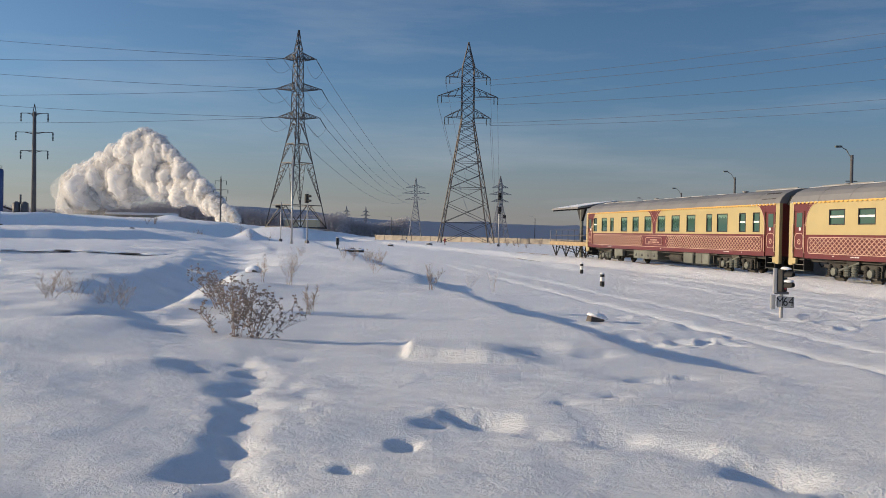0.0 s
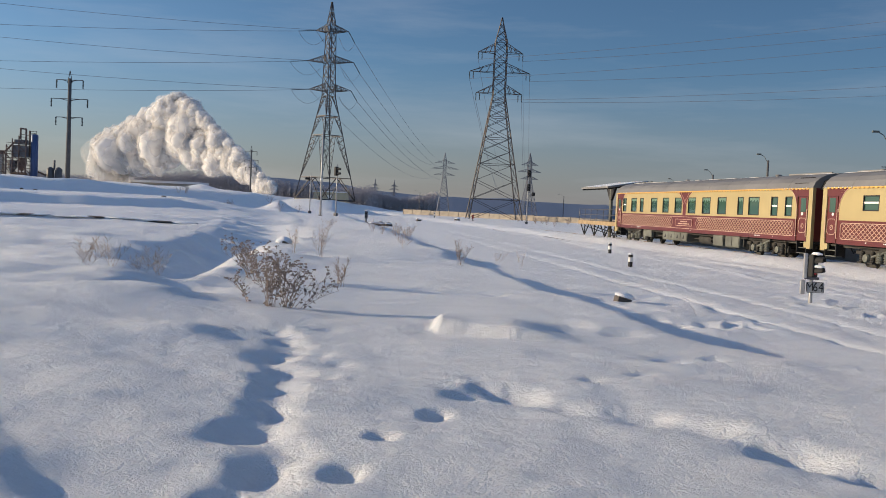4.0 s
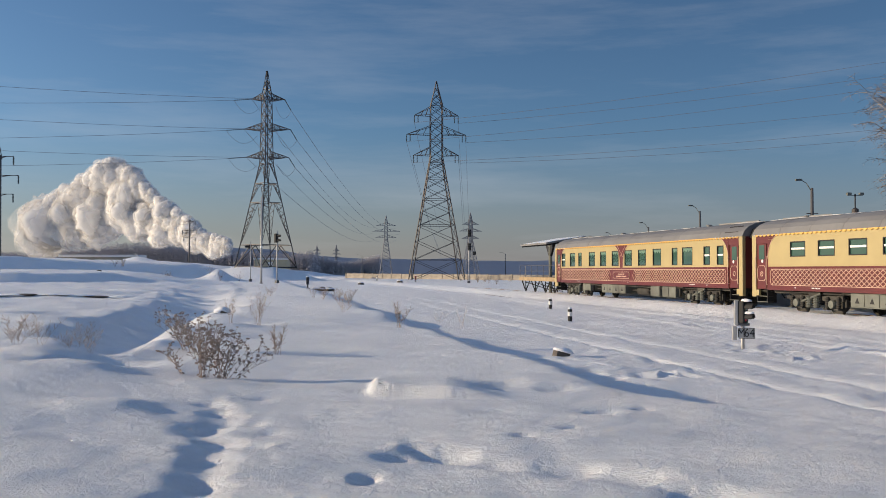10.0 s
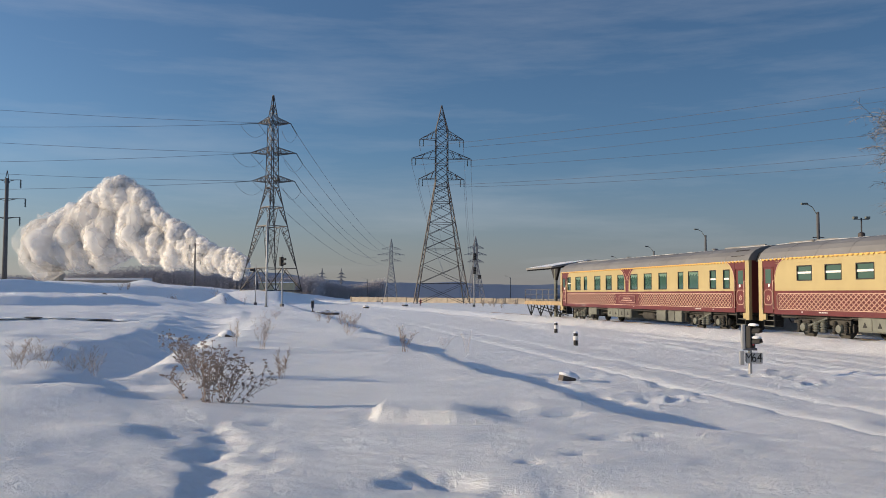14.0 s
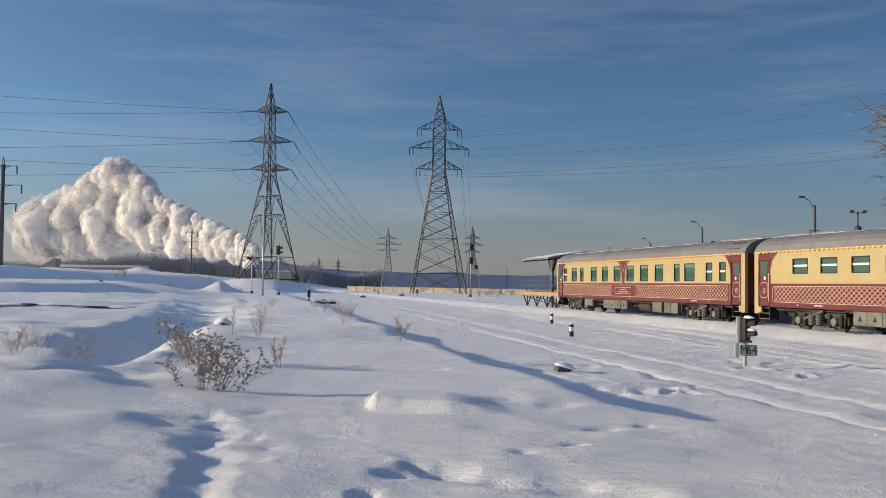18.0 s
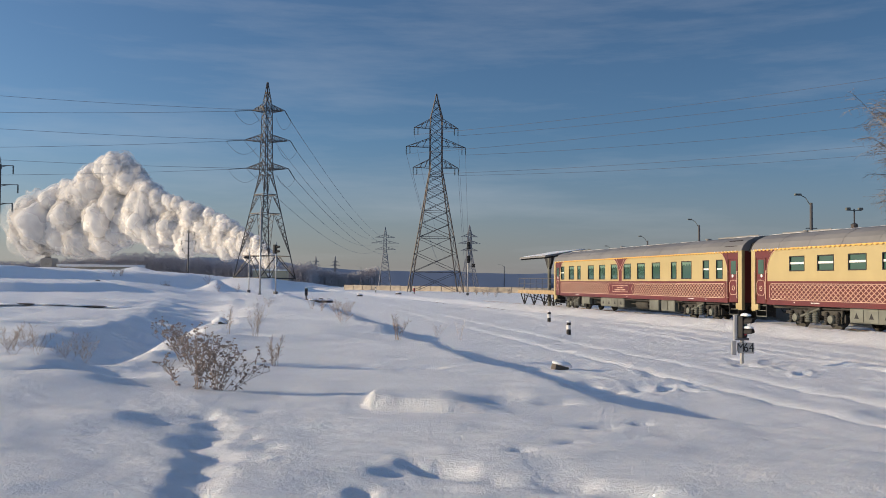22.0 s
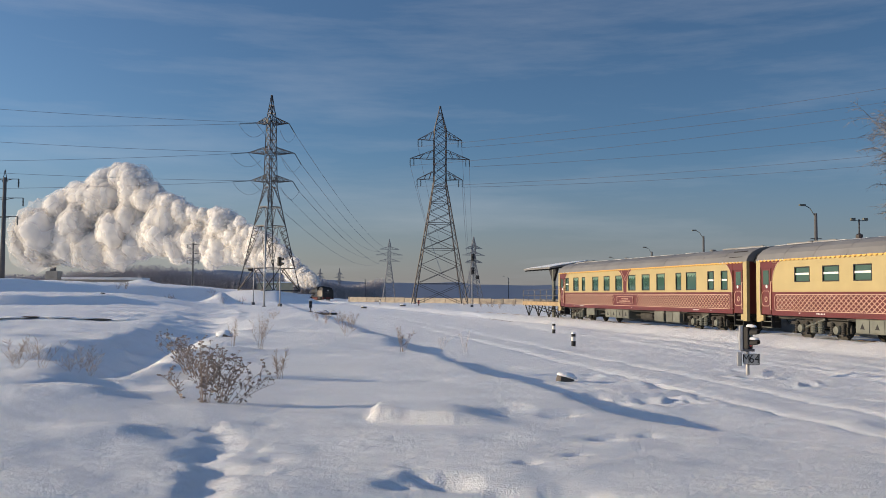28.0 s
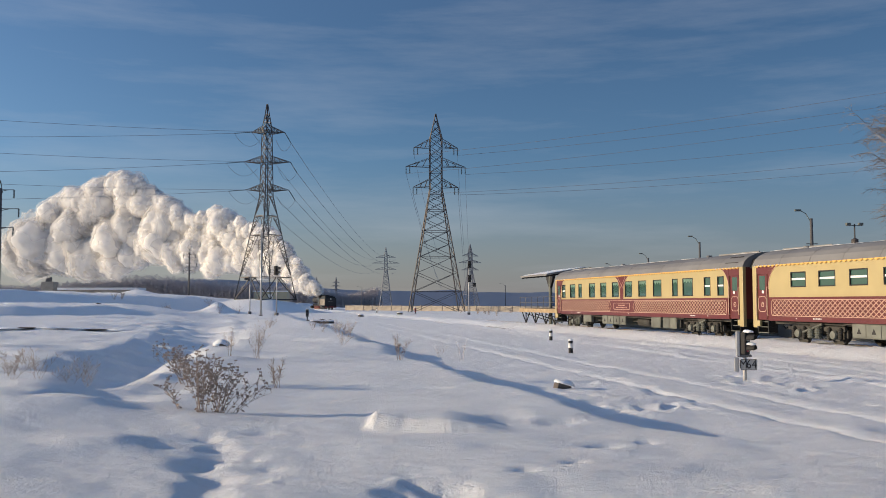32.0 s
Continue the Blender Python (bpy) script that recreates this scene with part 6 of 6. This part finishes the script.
part("main_block", boxed(-3.8, 3.8, -2.5, 2.5, -2, 2.4, 0.05), "hut", hut)
part("roof", boxed(-4.1, 4.1, -2.8, 2.8, 2.4, 2.65, 0.08), "snow_cap", hut)
part("window_frame", boxed(-0.6, 0.6, -2.56, -2.5, 0.8, 1.8), "white", hut)
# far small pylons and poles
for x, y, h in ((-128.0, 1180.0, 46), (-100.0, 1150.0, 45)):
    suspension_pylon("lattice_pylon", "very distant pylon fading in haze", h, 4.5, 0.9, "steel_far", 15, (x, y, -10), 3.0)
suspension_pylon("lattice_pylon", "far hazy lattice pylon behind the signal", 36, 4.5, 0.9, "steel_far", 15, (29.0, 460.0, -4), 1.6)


# ---------------------------------------------------------------- steam locomotive, tender leading
def locomotive():
    t = thing("steam_locomotive", "black steam locomotive running tender first, red buffer beam", "locomotive")
    tender = part("tender", box(boxed(-7.6, 0.0, -1.5, 1.5, 1.25, 3.35, 0.12), -6.6, -0.8, -1.3, 1.3, 3.3, 3.75, 0.12), "loco", t)
    part("coal", box(bmesh.new(), -6.4, -2.6, -1.1, 1.1, 3.7, 4.0, 0.12), "black", tender)
    part("buffer_beam", boxed(-0.02, 0.22, -1.5, 1.5, 0.85, 1.28, 0.03), "dark_red", tender)
    for s in (-0.9, 0.9):
        part("buffer", lathe([(0.12, 0.2), (0.12, 0.6), (0.25, 0.62), (0.25, 0.68), (0.03, 0.7)], 12, "X"), "loco", tender).location = (0, s, 1.06)
    part("tail_lamp", lathe([(0.05, 0.0), (0.16, 0.02), (0.16, 0.2), (0.05, 0.22)], 12, "X"), "white", tender).location = (0, 0, 3.1)
    part("marking", box(boxed(-0.005, 0.012, -0.6, -0.1, 2.40, 2.50), -0.005, 0.012, 0.0, 0.5, 2.40, 2.50), "frost", tender)
    part("side_frost", boxed(-7.2, -0.5, -1.53, -1.505, 1.5, 3.1), "frost", tender)
    cab = part("cab", boxed(-10.3, -7.9, -1.55, 1.55, 1.4, 3.95, 0.1), "loco", t)
    part("cab_roof", extrude([(-1.65, 3.85), (-1.0, 4.2), (0, 4.32), (1.0, 4.2), (1.65, 3.85)], -10.6, -7.6), "loco", cab)
    part("side_window", boxed(-9.6, -8.6, -1.57, -1.54, 2.7, 3.5), "glass", cab)
    part("boiler", lathe([(0.3, -21.2), (0.95, -21.1), (0.98, -17.5), (0.9, -17.4), (0.95, -10.3)], 24, "X"), "loco", t, smooth=False).location = (0, 0, 2.9)
    for x, h, r in ((-19.6, 4.5, 0.36), (-16.4, 4.28, 0.42), (-13.2, 4.25, 0.42)):
        part("chimney" if x < -19 else "dome", lathe([(r, 3.6), (r, h - 0.15), (r * 1.15, h - 0.1), (r * 0.9, h)], 16), "loco", t).location = (x, 0, 0)
    part("running_board", boxed(-21.3, -10.3, -1.5, 1.5, 1.75, 1.85), "loco", t)
    part("frame", boxed(-21.5, -8.0, -0.7, 0.7, 0.8, 1.75), "loco", t)
    for s in (-1, 1):
        for x in (-11.6, -13.2, -14.8, -16.4, -18.0):
            part("driving_wheel", lathe([(0.05, -0.08), (0.62, -0.08), (0.66, 0.05), (0.05, 0.08)], 18, "Y"), "dark_red", t).location = (x, 0.78 * s, 0.66)
        for x in (-1.5, -3.0, -5.0, -6.5):
            part("tender_wheel", lathe([(0.05, -0.08), (0.48, -0.08), (0.52, 0.05), (0.05, 0.08)], 16, "Y"), "loco", t).location = (x, 0.78 * s, 0.52)
        part("side_rod", bars([((-11.6, 0.92 * s, 0.6), (-18.0, 0.92 * s, 0.6))], 0.07), "rail", t)
        part("cylinder", lathe([(0.1, -20.9), (0.42, -20.85), (0.42, -19.3), (0.1, -19.2)], 14, "X"), "loco", t).location = (0, 1.15 * s, 0.95)
    return t


loco = locomotive()


# ---------------------------------------------------------------- steam
def steam_material(name, clear):
    """White scattering droplets that let part of the light through; ragged, so that the billows melt into one another."""
    m = bpy.data.materials.new(name)
    m.use_nodes = True
    nt = m.node_tree
    out = nt.nodes["Material Output"]
    df, tl, m1 = nt.nodes["Principled BSDF"], nt.nodes.new("ShaderNodeBsdfTranslucent"), nt.nodes.new("ShaderNodeMixShader")
    df.inputs["Base Color"].default_value = tl.inputs[0].default_value = (0.965, 0.94, 0.915, 1)
    df.inputs["Roughness"].default_value, df.inputs["Specular IOR Level"].default_value = 1.0, 0.0
    if clear < 0.3:
        df.inputs["Subsurface Weight"].default_value, df.inputs["Subsurface Scale"].default_value = 1.0, 8.0
        df.inputs["Subsurface Radius"].default_value = (1.0, 1.0, 1.0)
    m1.inputs[0].default_value = 0.5 if clear > 0.3 else 0.3
    nt.links.new(df.outputs[0], m1.inputs[1])
    nt.links.new(tl.outputs[0], m1.inputs[2])
    tr, m2 = nt.nodes.new("ShaderNodeBsdfTransparent"), nt.nodes.new("ShaderNodeMixShader")
    gc, dn, dr = nt.nodes.new("ShaderNodeTexCoord"), nt.nodes.new("ShaderNodeTexNoise"), nt.nodes.new("ShaderNodeMapRange")
    dn.inputs["Scale"].default_value, dn.inputs["Detail"].default_value, dn.inputs["Roughness"].default_value = 1.7, 1.5, 0.5
    dr.inputs[1].default_value, dr.inputs[2].default_value, dr.inputs[3].default_value, dr.inputs[4].default_value = 0.30, 0.68, max(clear - 0.2, 0.0), min(clear + 0.16, 0.99) if clear > 0.5 else clear + 0.06
    nt.links.new(gc.outputs["Object"], dn.inputs["Vector"])
    nt.links.new(dn.outputs["Fac"], dr.inputs[0])
    nt.links.new(dr.outputs[0], m2.inputs[0])
    nt.links.new(m1.outputs[0], m2.inputs[1])
    nt.links.new(tr.outputs[0], m2.inputs[2])
    nt.links.new(m2.outputs[0], out.inputs[0])
    return m


STEAM_SHELLS = ((1.10, 0.80), (0.94, 0.02))       # radius and clearness, from the rim to the heart
THIN_SHELLS = ((1.1, 0.84),)


def puff_mesh(seed, shells, dense):
    """A billow: a ball grown all over with round lobes, in coats that grow denser towards its heart."""
    rnd = np.random.RandomState(seed)
    c1, c2 = rnd.normal(size=(15, 3)), rnd.normal(size=(40, 3))
    c1, c2 = c1 / np.linalg.norm(c1, axis=1)[:, None] * 0.60, c2 / np.linalg.norm(c2, axis=1)[:, None] * 0.82
    r1, r2 = rnd.uniform(0.26, 0.40, 15), rnd.uniform(0.09, 0.17, 40)

    def radius(v):
        def lobes(c, rad):
            b = v @ c.T
            disc = b * b - (c * c).sum(1) + rad * rad
            return np.where(disc > 0, b + np.sqrt(np.maximum(disc, 0)), 0)
        near = np.concatenate([np.full((len(v), 1), 0.84), lobes(c1, r1), lobes(c2, r2) * 0.96], 1)
        k = 11.0
        return np.log(np.exp(np.clip(k * near, 0, 60)).sum(1)) / k - 0.22
    vs, fs, ids = [], [], []
    for n, (scale, _) in enumerate(shells):
        bm = bmesh.new()
        bmesh.ops.create_icosphere(bm, subdivisions=4 if n == 1 else 3, radius=1)
        ball = np.array([v.co[:] for v in bm.verts])
        first = len(vs)
        rr = radius(ball) * (1 + 0.05 * np.array([noise.noise(Vector(c) * 2.6 + Vector((seed, n, 0))) for c in ball.tolist()]))
        vs += (ball * rr[:, None] * scale).tolist()
        fs += [tuple(first + v.index for v in f.verts) for f in bm.faces]
        ids += [n] * len(bm.faces)
        bm.free()
    me = bpy.data.meshes.new("puff")
    me.from_pydata(vs, [], fs)
    for scale, clear in shells:
        me.materials.append(steam_coat(clear))
    me.polygons.foreach_set("material_index", ids)
    me.polygons.foreach_set("use_smooth", [True] * len(fs))
    me.update()
    return me


STEAM_COATS = {}


def steam_coat(clear):
    if clear not in STEAM_COATS:
        STEAM_COATS[clear] = steam_material("steam_coat", clear)
    return STEAM_COATS[clear]


def steam_front(t):
    """Bearing of the chimney, degrees to the right of +y, and its distance."""
    return (float(np.interp(t, (0, 6, 9, 13, 19, 23, 25, 28, 32), (-13.0, -12.4, -11.8, -11.1, -9.9, -8.3, -7.5, -6.45, -6.05))),
            float(np.interp(t, (0, 13, 19, 23, 28, 32), (305, 290, 280, 270, 257, 249))))


ENV_A = ((-26, -23.5, -21.5, -19.8, -18.5, -17.4, -16.2, -15, -14.2, -13.4, -13.0), (0.02, 0.055, 0.080, 0.100, 0.120, 0.105, 0.080, 0.058, 0.042, 0.022, 0.012))
ENV_B = ((-26, -24, -22.8, -20.5, -19.2, -18.2, -17.2, -15.9, -14, -12.3, -11.2, -10.6, -9.6, -8.9, -8.3, -7.6), (0.03, 0.07, 0.098, 0.115, 0.138, 0.147, 0.135, 0.105, 0.094, 0.084, 0.073, 0.064, 0.048, 0.040, 0.028, 0.016))


ENV_C = ((-26, -24, -22.9, -21.4, -19.7, -18, -16.3, -15, -13.7, -12.3, -10.6, -8.9, -8.0, -7.2, -6.6, -6.05), (0.03, 0.075, 0.100, 0.122, 0.136, 0.149, 0.133, 0.117, 0.100, 0.112, 0.095, 0.087, 0.068, 0.046, 0.030, 0.014))


def steam_top(az, t):
    """Slope at which the top of the steam stands over the eye at a bearing."""
    a, b, c = (float(np.interp(az, *e)) for e in (ENV_A, ENV_B, ENV_C))
    if t < 23:
        f = t / 23.0
        return a * (1 - f) + b * f
    f = (t - 23) / 9.0
    return b * (1 - f) + c * f


def steam_plume():
    root = thing("steam_plume", "billowing white plume of locomotive steam drifting over the woods", "steam")
    dense = [puff_mesh(k, STEAM_SHELLS, True) for k in range(6)]
    soft = [puff_mesh(10 + k, THIN_SHELLS, False) for k in range(4)]
    rng = random.Random(31)
    made = []
    for k in range(300):
        s = (k + 0.5) / 300
        s = s ** 0.85
        thin = s < 0.06 or (s < 0.5 and rng.random() < 0.42 - 0.8 * s)
        layer = rng.random()
        edge = rng.random() < 0.35
        ob = new("puff", rng.choice(soft if thin else dense))
        ob.parent = root
        size = (9.4 - 7.2 * s) * rng.uniform(0.55, 1.3)
        if edge:
            size *= 0.72
        ob.scale = (size * rng.uniform(1.1, 1.5), size * 1.2, size * rng.uniform(1.0, 1.3))
        made.append((ob, s, layer, edge, size, rng.uniform(-10, 10), [rng.uniform(0, 360) for _ in range(3)], rng.uniform(-1.6, 1.6)))
    return root, made


plume, puffs = steam_plume()


def motions():
    times = (0.0, 4.0, 8.0, 12.0, 16.0, 20.0, 24.0, 28.0, 32.0)
    for ob, s, layer, edge, size, off, (a, b, c), spin in puffs:
        rows = []
        for t in times:
            front, dist = steam_front(t)
            az0 = -22.5 - 0.045 * t
            az = az0 + (front - az0) * s
            d = 405 + (dist - 405) * s + off * (1 - s)
            top = steam_top(az, t) * d * (0.92 + 0.0015 * t)
            r = size * (1.28 + 0.035 * off * (0.4 + s))
            low = np.interp(s, (0, 0.75, 0.92, 1), (12.0, 9.2, 6.0, 3.5))
            z_hi, z_lo = max(1.85 + top - r, low * 0.6 + (3.4 if s > 0.93 else 0.0)), low + r * (0.85 if s > 0.4 else 0.55)
            z = z_hi if edge else min(z_hi, z_lo + max(0, z_hi - z_lo) * layer)
            rows.append((t, pose(math.sin(radians(az)) * d, math.cos(radians(az)) * d, z, a, b, c + spin * t)))
        walk(ob, rows)
    rows = []
    for t in (0.0, 6.0, 13.0, 19.0, 23.0, 25.5, 28.0, 30.0, 32.0):
        lead = np.array([-21.7, 234.0]) + np.array([-0.29, 0.957]) * 2.0 * (32 - t)
        way = np.array([0.29, -0.957])
        if t < 28:
            az, d = steam_front(t)
            f = step(np.array(t), 23, 28)
            lead = (np.array([math.sin(radians(az)) * d, math.cos(radians(az)) * d]) + way * 19.6) * (1 - f) + lead * f
        rows.append((t, pose(lead[0], lead[1], float(np.interp(t, (19, 28), (-1.3, -0.3))), 0, 0, math.degrees(math.atan2(way[1], way[0])))))
    walk(loco, rows)


motions()
